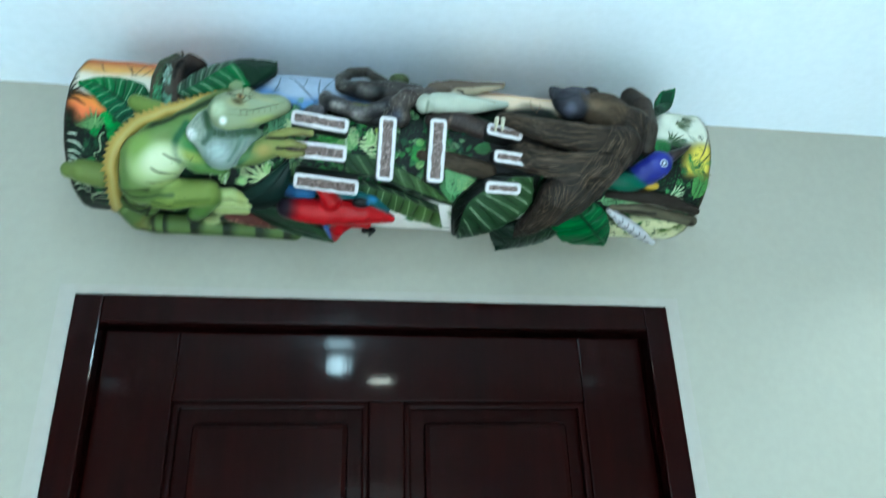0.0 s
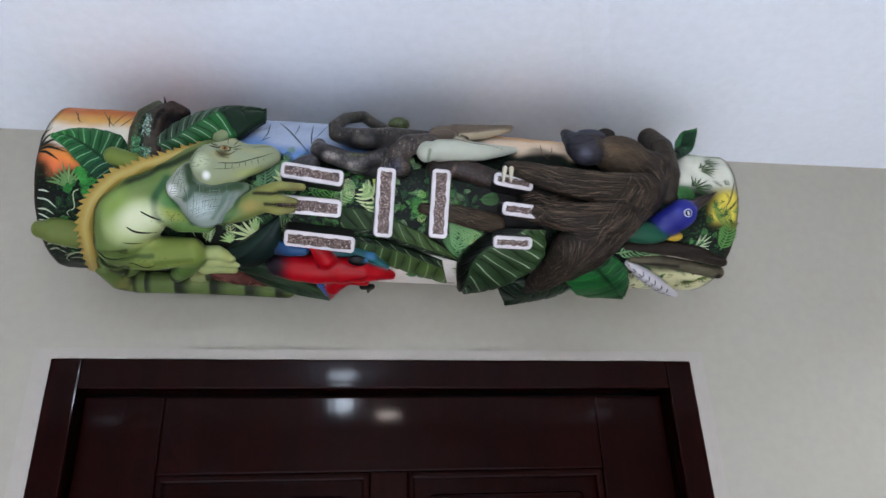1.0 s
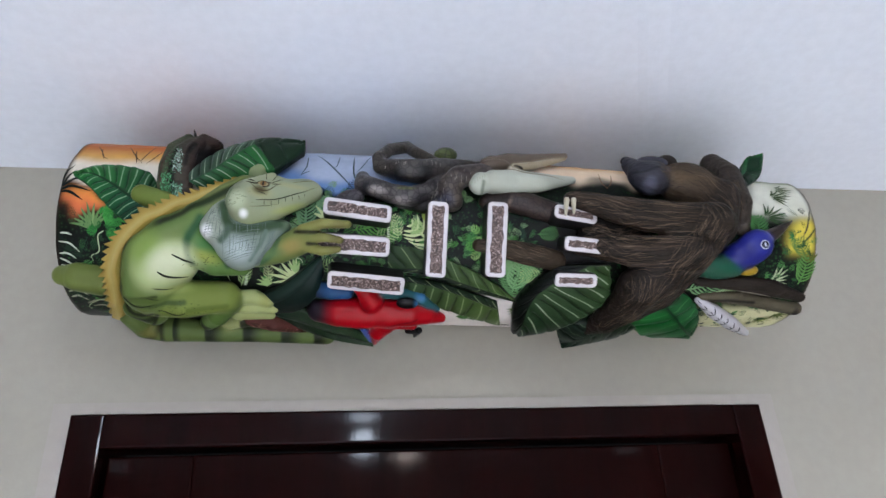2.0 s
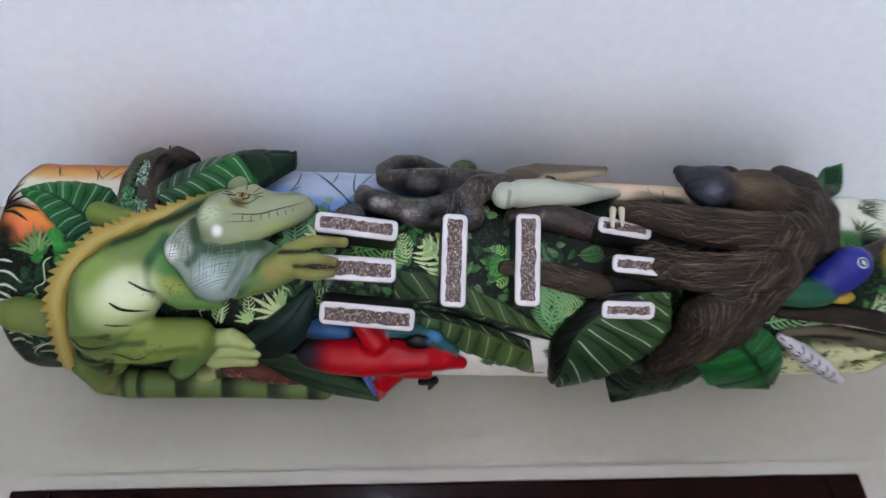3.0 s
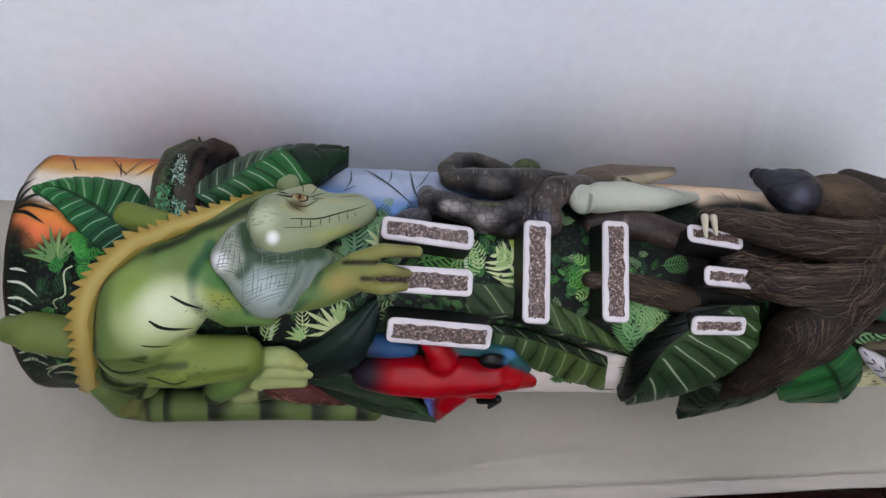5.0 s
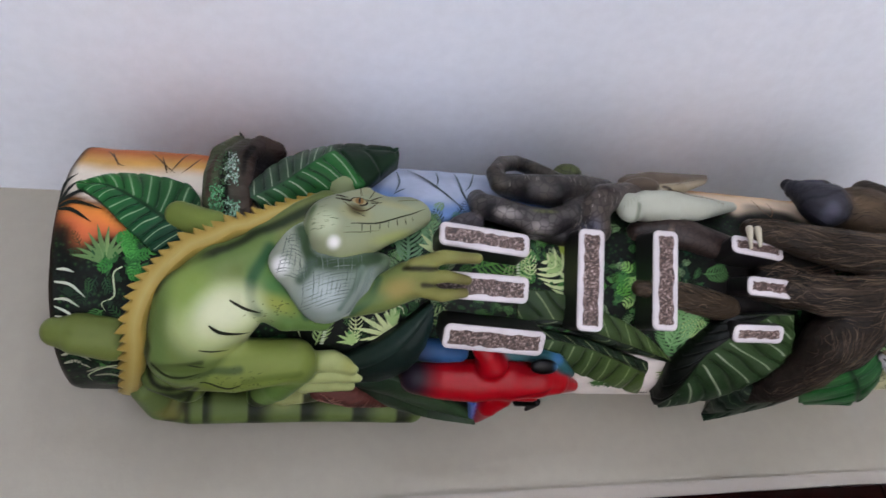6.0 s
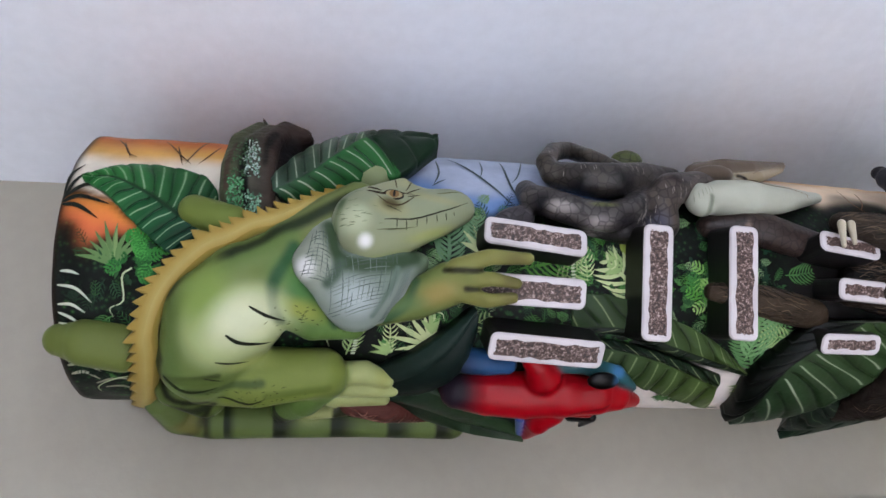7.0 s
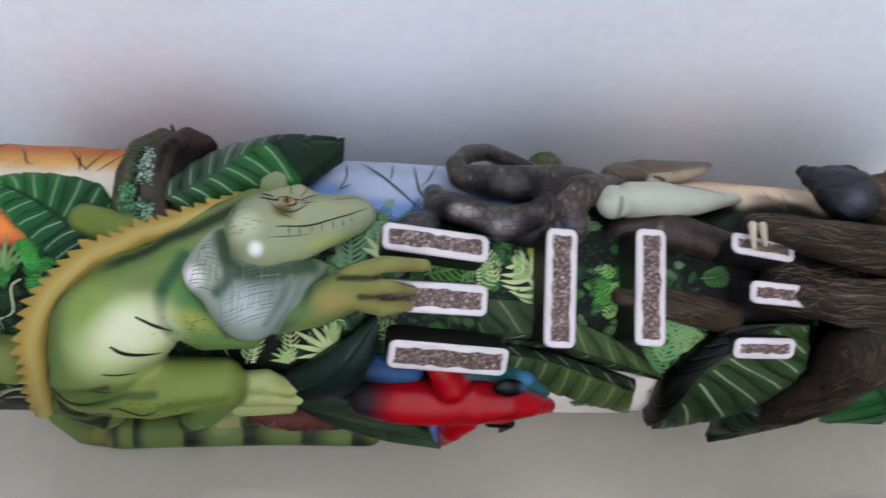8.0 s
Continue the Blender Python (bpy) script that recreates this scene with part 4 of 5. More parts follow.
# ---- the grey snake ----
MINT = (206, 210, 192)
snake = [
    # upper loop
    tube([(-0.107, 16, 0.010), (-0.127, 17, 0.016), (-0.128, 24, 0.018), (-0.112, 36, 0.018), (-0.085, 50, 0.016), (-0.075, 38, 0.014), (-0.050, 30, 0.008)], [0.0090, 0.0092, 0.0090, 0.0086, 0.0084, 0.0080, 0.008], (82, 76, 68), 0.0015),
    # broad coil behind the loop's foot
    tube([(-0.121, 18, 0.014), (-0.099, 13, 0.020), (-0.073, 13, 0.020), (-0.042, 18, 0.016), (-0.002, 26, 0.008)], [0.0115, 0.0150, 0.0160, 0.0145, 0.009], (74, 69, 66), 0.0015),
    lobe((-0.032, 42, 0.010), (0.0165, 0.0125, 0.011), (92, 104, 62), 0, 0.001),
    # lower coil
    tube([(-0.149, 12, 0.004), (-0.149, 5, 0.012), (-0.136, 1, 0.018), (-0.111, -3, 0.020), (-0.087, -4, 0.020), (-0.064, 0, 0.018), (-0.040, 12, 0.010)], [0.0100, 0.0120, 0.0130, 0.0130, 0.0130, 0.0125, 0.010], (88, 84, 84), 0.0015),
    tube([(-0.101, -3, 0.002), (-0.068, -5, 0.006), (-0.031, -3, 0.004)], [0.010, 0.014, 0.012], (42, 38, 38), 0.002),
    lobe((-0.166, -4, 0.004), (0.020, 0.013, 0.012), (96, 92, 98), 20, 0.002),
    # neck
    tube([(-0.033, -3, 0.008), (-0.037, 3, 0.018), (-0.024, 9, 0.022), (0.010, 16, 0.016), (0.048, 27, 0.010)], [0.0150, 0.0160, 0.0155, 0.0125, 0.009], (94, 85, 80), 0.002),
    # the body's end behind the bars
    tube([(0.015, -1, -0.000), (0.046, -1, 0.005), (0.068, -3, 0.006), (0.097, -6, 0.002), (0.135, -7, -0.006)], [0.011, 0.015, 0.016, 0.015, 0.012], (70, 56, 52), 0.002),
    # dark saddles, pale flanks and near-black lines where coils meet
    paint((-0.111, 7, 0.034), (0.026, 0.013, 0.05), (26, 25, 30), -12),
    paint((-0.068, 9, 0.034), (0.020, 0.014, 0.05), (26, 25, 28), 14),
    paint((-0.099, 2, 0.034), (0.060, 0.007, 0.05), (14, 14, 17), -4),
    paint((-0.146, -1, 0.030), (0.010, 0.014, 0.05), (24, 24, 30), 10),
    paint((-0.131, -3, 0.034), (0.018, 0.007, 0.05), (150, 144, 142), -16),
    paint((-0.135, -8, 0.030), (0.024, 0.009, 0.05), (34, 34, 42), -14),
    paint((-0.074, -7, 0.034), (0.018, 0.016, 0.05), (38, 36, 40), 20),
    paint((-0.101, -8, 0.034), (0.016, 0.008, 0.05), (132, 126, 126), 0),
    paint((-0.094, -2, 0.034), (0.018, 0.004, 0.05), (104, 112, 62), 0),
    paint((-0.022, 9, 0.034), (0.020, 0.008, 0.05), (50, 38, 36), -14),
    paint((-0.046, -6, 0.036), (0.020, 0.016, 0.05), (72, 74, 92), 0),
    paint((-0.057, 2, 0.034), (0.005, 0.020, 0.05), (24, 22, 26), 8),
    paint((0.046, -13, 0.020), (0.024, 0.010, 0.05), (40, 32, 32), 0),
    paint((0.039, -7, 0.028), (0.004, 0.020, 0.05), (120, 100, 90), -20),
    paint((-0.114, 19, 0.026), (0.012, 0.005, 0.05), (30, 28, 30), -20),
]
lines = []
rng = random.Random(17)
for c, n, sa, sb in (((-0.107, 13, 0.030), 9, 0.014, 2.5), ((-0.061, 14, 0.030), 10, 0.016, 2.5), ((-0.052, -3, 0.030), 16, 0.012, 5), ((-0.023, 5, 0.030), 12, 0.014, 4), ((-0.119, 25, 0.030), 6, 0.010, 2)):
    for i in range(n):
        a, b = rng.uniform(-1, 1) * sa, rng.uniform(-1, 1) * sb
        lines.append(([(c[0] + a, c[1] + b, 0), (c[0] + a + rng.uniform(-0.001, 0.001), c[1] + b + rng.uniform(1.2, 2.4), 0)], 0.0003, (150, 144, 138)))
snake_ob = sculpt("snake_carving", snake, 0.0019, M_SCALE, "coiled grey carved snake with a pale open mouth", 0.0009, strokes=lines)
jaws = [
    tube([(0.019, 26, 0.014), (0.050, 29, 0.016), (0.083, 34, 0.014), (0.144, 49, 0.016)], [0.0090, 0.0110, 0.0090, 0.0040], (116, 102, 90), 0.003),
    lobe((0.028, 30, 0.016), (0.0090, 0.0060, 0.006), (96, 84, 74), 0, 0.003),
    tube([(0.058, 23, 0.014), (0.087, 28, 0.012), (0.144, 49, 0.012)], [0.0060, 0.0060, 0.0030], (196, 180, 150), 0.002),
    lobe((0.004, 6, 0.020), (0.0150, 0.0165, 0.013), MINT, 0, 0.003),
    tube([(0.023, 8, 0.018), (0.051, 8, 0.020), (0.086, 10, 0.016), (0.137, 17, 0.008)], [0.0165, 0.0165, 0.0130, 0.0045], MINT, 0.004),
    tube([(0.050, 19, 0.016), (0.080, 16, 0.014), (0.138, 19, 0.008)], [0.0050, 0.0045, 0.0030], (214, 208, 186), 0.003),
    brush([(0.007, 4, 0.040), (0.005, -1, 0.040), (0.008, -6, 0.036)], 0.0035, (120, 128, 112)),
    lobe((0.027, 20, 0.020), (0.023, 0.0085, 0.011), (108, 94, 82), 6, 0.004),
    paint((0.006, 15, 0.034), (0.008, 0.006, 0.05), (60, 50, 46), 0),
    # jaw's lower edge painted darker to shade it
    paint((0.028, -4, 0.034), (0.040, 0.006, 0.05), (128, 140, 128), -2),
    brush([(0.057, 22, 0.030), (0.070, 22, 0.030)], 0.003, (20, 16, 16)),
]
lines = [([(0.039, 13, 0.030), (0.066, 10, 0.030), (0.125, 13, 0.020)], 0.0006, (96, 76, 60)), ([(0.026, 13, 0.030), (0.067, 18, 0.030), (0.116, 32, 0.020)], 0.0006, (96, 70, 58)),
         ([(0.076, 25, 0.030), (0.143, 48, 0.021)], 0.0005, (84, 60, 50)), ([(0.017, 8, 0.030), (0.016, 2, 0.030), (0.007, -4, 0.030)], 0.0004, (112, 122, 106))]
for i in range(11):
    w = Vector((0.040, 12, 0.030)).lerp(Vector((0.114, 12, 0.020)), i / 10)
    lines.append(([(w.x, w.y + 0.8, 0), (w.x + 0.0005, w.y - 1.0, 0)], 0.0003, (130, 108, 84)))
for i in range(8):
    w = Vector((-0.015, 2, 0.030)).lerp(Vector((0.009, 7, 0.030)), i / 7)
    lines.append(([(w.x, w.y + 1.5, 0), (w.x, w.y - 1.5, 0)], 0.0003, (140, 150, 132)))
sculpt("open_mouth", jaws, 0.0017, M_SKIN, "pale mint open mouth", 0.0012, parent=snake_ob, strokes=lines)

# ---- the brown sloth ----
B1, FACE = (50, 40, 34), (68, 68, 78)
sloth = [
    # head and face
    lobe((0.297, 16, 0.016), (0.044, 0.032, 0.030), (92, 75, 58), -22, 0.012),
    lobe((0.242, 16, 0.022), (0.023, 0.024, 0.020), FACE, -38, 0.003),
    tube([(0.246, 16, 0.026), (0.227, 18, 0.028), (0.219, 26, 0.026)], [0.021, 0.0175, 0.0110], FACE, 0.012),
    lobe((0.218, 31, 0.026), (0.0085, 0.0060, 0.007), (44, 44, 50), 0, 0.003),
    lobe((0.261, 36, 0.022), (0.024, 0.008, 0.010), (92, 92, 106), -4, 0.004),
    lobe((0.293, 46, 0.018), (0.016, 0.010, 0.012), (62, 54, 48), -10, 0.008),
    # neck, back and belly
    tube([(0.342, 9, 0.012), (0.324, -11, 0.014), (0.275, -32, 0.018), (0.243, -51, 0.014), (0.225, -69, 0.006)], [0.026, 0.029, 0.031, 0.029, 0.018], B1, 0.012),
    lobe((0.183, -21, 0.006), (0.050, 0.034, 0.020), (26, 21, 18), 0, 0.008),
    # upper arm reaching across
    tube([(0.315, -12, 0.030), (0.254, -13, 0.040), (0.210, -12, 0.044), (0.169, -10, 0.044), (0.140, -7, 0.042), (0.118, -5, 0.036)], [0.026, 0.0225, 0.0205, 0.0170, 0.0130, 0.0100], (60, 49, 40), 0.004),
    # lower arm
    tube([(0.280, -28, 0.034), (0.233, -30, 0.036), (0.196, -29, 0.034), (0.162, -27, 0.024), (0.135, -28, 0.012)], [0.026, 0.0235, 0.0210, 0.0160, 0.0110], (56, 45, 37), 0.004),
    tube([(0.106, -37, 0.002), (0.066, -33, 0.010), (0.027, -30, 0.018), (-0.002, -29, 0.024)], [0.014, 0.0150, 0.0120, 0.0080], (74, 60, 46), 0.004),
    # hind leg
    tube([(0.237, -41, 0.030), (0.212, -48, 0.030), (0.203, -60, 0.024), (0.184, -74, 0.018), (0.169, -88, 0.012)], [0.030, 0.0290, 0.0240, 0.0180, 0.0100], B1, 0.006),
    # far shoulder
    tube([(0.371, 54, 0.019), (0.374, 34, 0.012), (0.369, 7, 0.008), (0.366, -10, 0.004)], [0.0170, 0.0190, 0.0180, 0.0120], (70, 60, 52), 0.004),
    brush([(0.201, 10, 0.040), (0.215, 2, 0.040), (0.240, -2, 0.040)], 0.0075, (24, 22, 24)),
    brush([(0.207, 16, 0.040), (0.223, 13, 0.042), (0.246, 15, 0.040)], 0.0026, (36, 36, 42)),
    paint((0.231, 7, 0.050), (0.016, 0.014, 0.05), (100, 100, 116), -20),
    paint((0.278, 12, 0.050), (0.040, 0.016, 0.05), (104, 86, 66), -20),
    # shade painted into the creases between limbs, highlight along the arm tops
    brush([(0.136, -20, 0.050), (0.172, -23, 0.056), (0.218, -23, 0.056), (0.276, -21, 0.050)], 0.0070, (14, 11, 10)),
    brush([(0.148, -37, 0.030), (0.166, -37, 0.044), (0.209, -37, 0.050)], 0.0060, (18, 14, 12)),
    brush([(0.237, -5, 0.050), (0.276, -7, 0.050), (0.317, -5, 0.040)], 0.0050, (40, 32, 26)),
    brush([(0.123, -5, 0.050), (0.160, -8, 0.056), (0.203, -10, 0.060)], 0.0060, (78, 63, 49)),
    brush([(0.154, -26, 0.050), (0.192, -27, 0.056), (0.227, -27, 0.056)], 0.0060, (72, 58, 46)),
    brush([(0.351, -2, 0.030), (0.350, -15, 0.030), (0.326, -31, 0.030), (0.295, -48, 0.030)], 0.0080, (34, 27, 23)),
]
HAIR = ((100, 83, 65), (86, 70, 56), (18, 14, 12), (14, 11, 9), (84, 68, 54), (66, 53, 42), (116, 98, 80), (22, 18, 15), (16, 13, 11))
lines = []
rng = random.Random(9)
# hair runs along these lines: a line, how far it spreads to its sides, how many hairs
FLOWS = [
    ([(0.111, -8, 0.050), (0.134, -9, 0.055), (0.161, -12, 0.058), (0.201, -15, 0.058), (0.297, -14, 0.050)], 0.017, 250),
    ([(0.138, -28, 0.030), (0.159, -27, 0.040), (0.186, -29, 0.056), (0.265, -27, 0.050)], 0.019, 230),
    ([(-0.008, -29, 0.035), (0.029, -30, 0.030), (0.094, -36, 0.020)], 0.012, 100),
    ([(0.246, 10, 0.045), (0.270, 9, 0.046), (0.308, 4, 0.044), (0.331, -11, 0.040)], 0.026, 190),
    ([(0.158, -75, 0.030), (0.177, -62, 0.040), (0.194, -50, 0.045), (0.197, -38, 0.045)], 0.024, 260),
    ([(0.233, -61, 0.030), (0.263, -44, 0.045), (0.293, -30, 0.048), (0.315, -16, 0.045)], 0.030, 220),
    ([(0.364, 46, 0.025), (0.359, 18, 0.028), (0.356, -5, 0.028)], 0.012, 40),
]
for flow, spread, count in FLOWS:
    path = curve_through(flow, 40)
    for i in range(int(count * 1.5)):
        off = rng.uniform(-1, 1) * spread * 1.2
        k0 = rng.randint(0, 35)
        k1 = min(40, k0 + rng.randint(4, 8))
        pts = []
        for k in (k0, (k0 + k1) // 2, k1):
            a, b = path[max(k - 1, 0)], path[min(k + 1, 40)]
            t = Vector(((b.x - a.x), radians(b.y - a.y) * R)).normalized()
            w = off + (0.0022 * math.sin(off * 900 + 5 * k0) if k != k0 and k != k1 else 0.0) + rng.uniform(-0.0012, 0.0012)
            pts.append((path[k].x - t.y * w, path[k].y + math.degrees(t.x * w / R), 0.0))
        lines.append((pts, rng.uniform(0.00022, 0.00045), rng.choice(HAIR)))
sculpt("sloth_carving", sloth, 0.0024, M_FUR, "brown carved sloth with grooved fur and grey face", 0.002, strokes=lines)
for a, b in (((0.109, -7, 0.046), (0.106, -14, 0.046)), ((0.118, -7, 0.046), (0.117, -13, 0.046))):
    sculpt("claw", [tube([a, b], [0.0036, 0.002], (220, 210, 186), 0.002)], 0.0012, M_GLOSS, "pale claw of the sloth")

# ---- the blue bird ----
bird = [
    lobe((0.366, -28, 0.010), (0.034, 0.021, 0.019), (36, 42, 132), 22, 0.004),
    lobe((0.381, -22, 0.014), (0.022, 0.020, 0.018), (44, 52, 150), 0, 0.008),
    tube([(0.399, -17, 0.012), (0.417, -12, 0.012), (0.439, -5, 0.010)], [0.010, 0.0065, 0.0012], (64, 54, 50), 0.002),
    lobe((0.322, -37, 0.014), (0.042, 0.016, 0.015), (30, 92, 70), -3, 0.003),
    lobe((0.373, -39, 0.004), (0.016, 0.008, 0.010), (206, 170, 50), 0, 0.003),
    lobe((0.339, -31, 0.004), (0.030, 0.012, 0.012), (16, 20, 40), 12, 0.004),
    brush([(0.396, -16, 0.030), (0.426, -9, 0.026)], 0.0014, (20, 18, 18)),
]
RING = [(1.0, 1.0, 0.0012, (190, 196, 214)), (0.78, 0.78, 0.0018, (20, 20, 40)), (0.25, 0.5, 0.0024, (210, 214, 224))]
sculpt("bird_carving", bird, 0.0020, M_GLOSS, "blue carved bird with green back and dark beak", 0.0015, eyes=[((0.381, -23, 0.030), 0.0062, 0.0062, 10, RING)])

# ---- boughs and bark ----
sculpt("bough", [tube([(0.307, -49, 0.000), (0.358, -48, 0.004), (0.417, -52, 0.004), (0.464, -60, 0.000)], [0.006, 0.011, 0.012, 0.007], (52, 42, 36), 0.003),
                 tube([(0.319, -60, 0.000), (0.371, -60, 0.003), (0.464, -71, 0.000)], [0.006, 0.010, 0.010], (112, 104, 84), 0.003),
                 brush([(0.330, -54, 0.014), (0.382, -54, 0.016), (0.445, -61, 0.012)], 0.004, (206, 194, 172)),
                 brush([(0.326, -62, 0.012), (0.359, -60, 0.014), (0.390, -61, 0.014)], 0.004, (34, 28, 24)),
                 paint((0.461, -71, 0.006), (0.008, 0.012, 0.02), (30, 24, 20))], 0.0020, M_BARK, "grey-brown carved bough under the bird")
rng = random.Random(31)
chips = []
CHIP = [(-0.296, -91, 0.006), (-0.267, -92, 0.010), (-0.220, -108, 0.011)]
for i in range(220):
    q = Vector(CHIP[0]).lerp(Vector(CHIP[2]), rng.random())
    a, w = rng.uniform(-1, 1) * 5.5, rng.choice((0.5, 2.4, 2.9, 0.2, 1.0))
    chips.append(([(q.x, q.y + a, 0), (q.x + 0.008 * math.cos(w), q.y + a + 2.6 * math.sin(w), 0)], 0.0005, rng.choice(((190, 136, 118), (150, 96, 84), (50, 24, 22), (40, 18, 18), (206, 160, 140)))))
sculpt("bark_chip", [tube(CHIP, [0.0115, 0.0125, 0.0060], (112, 62, 54), 0.004)], 0.0018, M_BARK, "reddish carved piece of bark with criss-cross lines", strokes=chips)
moss = []
rng = random.Random(12)
for a, b, n, tints in (((-0.395, -13, 0.030), (-0.397, 3, 0.030), 330, ((60, 128, 84), (92, 168, 120), (44, 96, 58), (110, 160, 124), (40, 110, 60))),
                       ((-0.396, 3, 0.030), (-0.392, 18, 0.030), 110, ((60, 96, 62), (76, 112, 78), (50, 70, 46))),
                       ((-0.381, -13, 0.030), (-0.383, -3, 0.030), 190, ((120, 168, 140), (84, 140, 110), (60, 112, 84), (150, 190, 168))),
                       ((-0.384, 3, 0.030), (-0.386, 16, 0.030), 170, ((170, 196, 186), (120, 160, 138), (84, 120, 96), (200, 216, 206)))):
    for i in range(n):
        k, w = rng.random(), rng.uniform(0, 6.28)
        c = Vector(a).lerp(Vector(b), k) + Vector((rng.uniform(-1, 1) * 0.006, rng.uniform(-1, 1) * 1.2, 0))
        moss.append(([(c.x, c.y, 0), (c.x + 0.0018 * math.cos(w), c.y + 0.9 * math.sin(w), 0)], rng.uniform(0.0004, 0.0008), rng.choice(tints)))
sculpt("mossy_bough", [tube([(-0.397, -9, 0.004), (-0.400, 0, 0.012), (-0.400, 10, 0.016), (-0.396, 23, 0.018), (-0.382, 34, 0.020)], [0.0095, 0.0100, 0.0100, 0.0100, 0.008], (88, 96, 70), 0.003),
                       tube([(-0.381, -10, 0.006), (-0.384, 0, 0.014), (-0.385, 9, 0.020), (-0.384, 19, 0.022), (-0.373, 29, 0.022)], [0.0095, 0.0100, 0.0100, 0.0100, 0.008], (86, 84, 72), 0.003),
                       tube([(-0.371, -8, 0.006), (-0.373, 0, 0.014), (-0.374, 9, 0.020), (-0.372, 19, 0.024), (-0.360, 30, 0.024), (-0.343, 27, 0.024)], [0.0070, 0.0075, 0.0080, 0.0090, 0.0090, 0.0060], (74, 58, 52), 0.003),
                       tube([(-0.366, 9, 0.002), (-0.365, 21, 0.006), (-0.355, 29, 0.012), (-0.343, 30, 0.016)], [0.012, 0.014, 0.013, 0.008], (22, 18, 20), 0.003),
                       tube([(-0.377, 42, 0.020), (-0.382, 49, 0.026)], [0.0022, 0.0012], (40, 30, 26), 0.001),
                       groove([(-0.388, -12, 0.018), (-0.391, -2, 0.022), (-0.392, 6, 0.026), (-0.389, 16, 0.028)], 0.0030, (16, 16, 14)),
                       groove([(-0.375, 5, 0.030), (-0.374, 14, 0.032), (-0.367, 21, 0.032)], 0.0018, (20, 16, 14)),
                       paint((-0.357, 19, 0.012), (0.020, 0.020, 0.03), (16, 13, 15)),
                       brush([(-0.404, -1, 0.020), (-0.404, 9, 0.026), (-0.398, 17, 0.030)], 0.004, (70, 56, 46))], 0.0019, M_BARK, "dark mossy carved bough arching over the lizard", strokes=moss)

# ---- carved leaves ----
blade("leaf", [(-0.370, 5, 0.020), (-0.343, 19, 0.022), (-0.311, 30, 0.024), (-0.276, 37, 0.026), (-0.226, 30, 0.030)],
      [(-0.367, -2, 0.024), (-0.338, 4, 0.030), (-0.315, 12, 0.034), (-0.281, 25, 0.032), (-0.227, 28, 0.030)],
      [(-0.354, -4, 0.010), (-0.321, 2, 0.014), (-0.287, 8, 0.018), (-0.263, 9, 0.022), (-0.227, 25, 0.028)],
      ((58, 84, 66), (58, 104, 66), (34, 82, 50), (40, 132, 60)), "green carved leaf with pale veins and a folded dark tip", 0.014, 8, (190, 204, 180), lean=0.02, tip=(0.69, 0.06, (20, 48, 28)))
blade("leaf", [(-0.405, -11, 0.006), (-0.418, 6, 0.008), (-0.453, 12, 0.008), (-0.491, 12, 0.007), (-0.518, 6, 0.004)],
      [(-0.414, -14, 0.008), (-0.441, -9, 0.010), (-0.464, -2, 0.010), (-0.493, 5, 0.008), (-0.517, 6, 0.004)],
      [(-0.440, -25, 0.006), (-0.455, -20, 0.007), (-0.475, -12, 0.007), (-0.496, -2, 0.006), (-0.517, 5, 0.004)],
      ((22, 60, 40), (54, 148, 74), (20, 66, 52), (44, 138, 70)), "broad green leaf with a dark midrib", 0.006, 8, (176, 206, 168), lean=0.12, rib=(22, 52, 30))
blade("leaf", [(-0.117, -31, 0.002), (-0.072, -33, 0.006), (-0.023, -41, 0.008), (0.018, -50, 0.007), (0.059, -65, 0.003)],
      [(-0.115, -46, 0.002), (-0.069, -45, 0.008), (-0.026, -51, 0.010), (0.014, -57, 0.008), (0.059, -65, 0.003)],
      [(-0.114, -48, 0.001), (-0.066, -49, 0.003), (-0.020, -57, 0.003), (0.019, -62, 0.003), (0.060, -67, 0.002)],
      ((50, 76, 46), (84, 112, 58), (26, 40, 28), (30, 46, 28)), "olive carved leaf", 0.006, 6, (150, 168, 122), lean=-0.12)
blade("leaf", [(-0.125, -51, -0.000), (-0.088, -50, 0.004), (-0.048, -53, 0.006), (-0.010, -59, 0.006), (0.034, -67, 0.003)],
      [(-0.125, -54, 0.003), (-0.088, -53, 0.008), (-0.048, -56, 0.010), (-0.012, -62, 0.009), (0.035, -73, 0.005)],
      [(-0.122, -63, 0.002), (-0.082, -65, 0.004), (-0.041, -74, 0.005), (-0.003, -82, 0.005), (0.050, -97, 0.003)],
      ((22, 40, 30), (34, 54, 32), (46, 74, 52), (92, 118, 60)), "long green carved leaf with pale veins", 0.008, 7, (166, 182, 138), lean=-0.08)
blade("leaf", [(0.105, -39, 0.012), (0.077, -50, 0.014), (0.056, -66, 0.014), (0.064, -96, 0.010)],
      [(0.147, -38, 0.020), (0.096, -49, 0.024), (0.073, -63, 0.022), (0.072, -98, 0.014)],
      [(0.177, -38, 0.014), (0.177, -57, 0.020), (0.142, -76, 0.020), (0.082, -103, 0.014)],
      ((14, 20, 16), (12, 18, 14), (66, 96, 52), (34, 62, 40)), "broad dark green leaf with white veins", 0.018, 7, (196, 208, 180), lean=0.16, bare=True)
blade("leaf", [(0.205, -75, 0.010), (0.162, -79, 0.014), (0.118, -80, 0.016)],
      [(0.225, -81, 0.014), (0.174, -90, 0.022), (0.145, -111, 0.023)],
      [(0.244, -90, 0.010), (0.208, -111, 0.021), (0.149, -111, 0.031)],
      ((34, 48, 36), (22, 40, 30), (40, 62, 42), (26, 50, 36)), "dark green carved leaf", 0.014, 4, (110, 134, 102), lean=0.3)
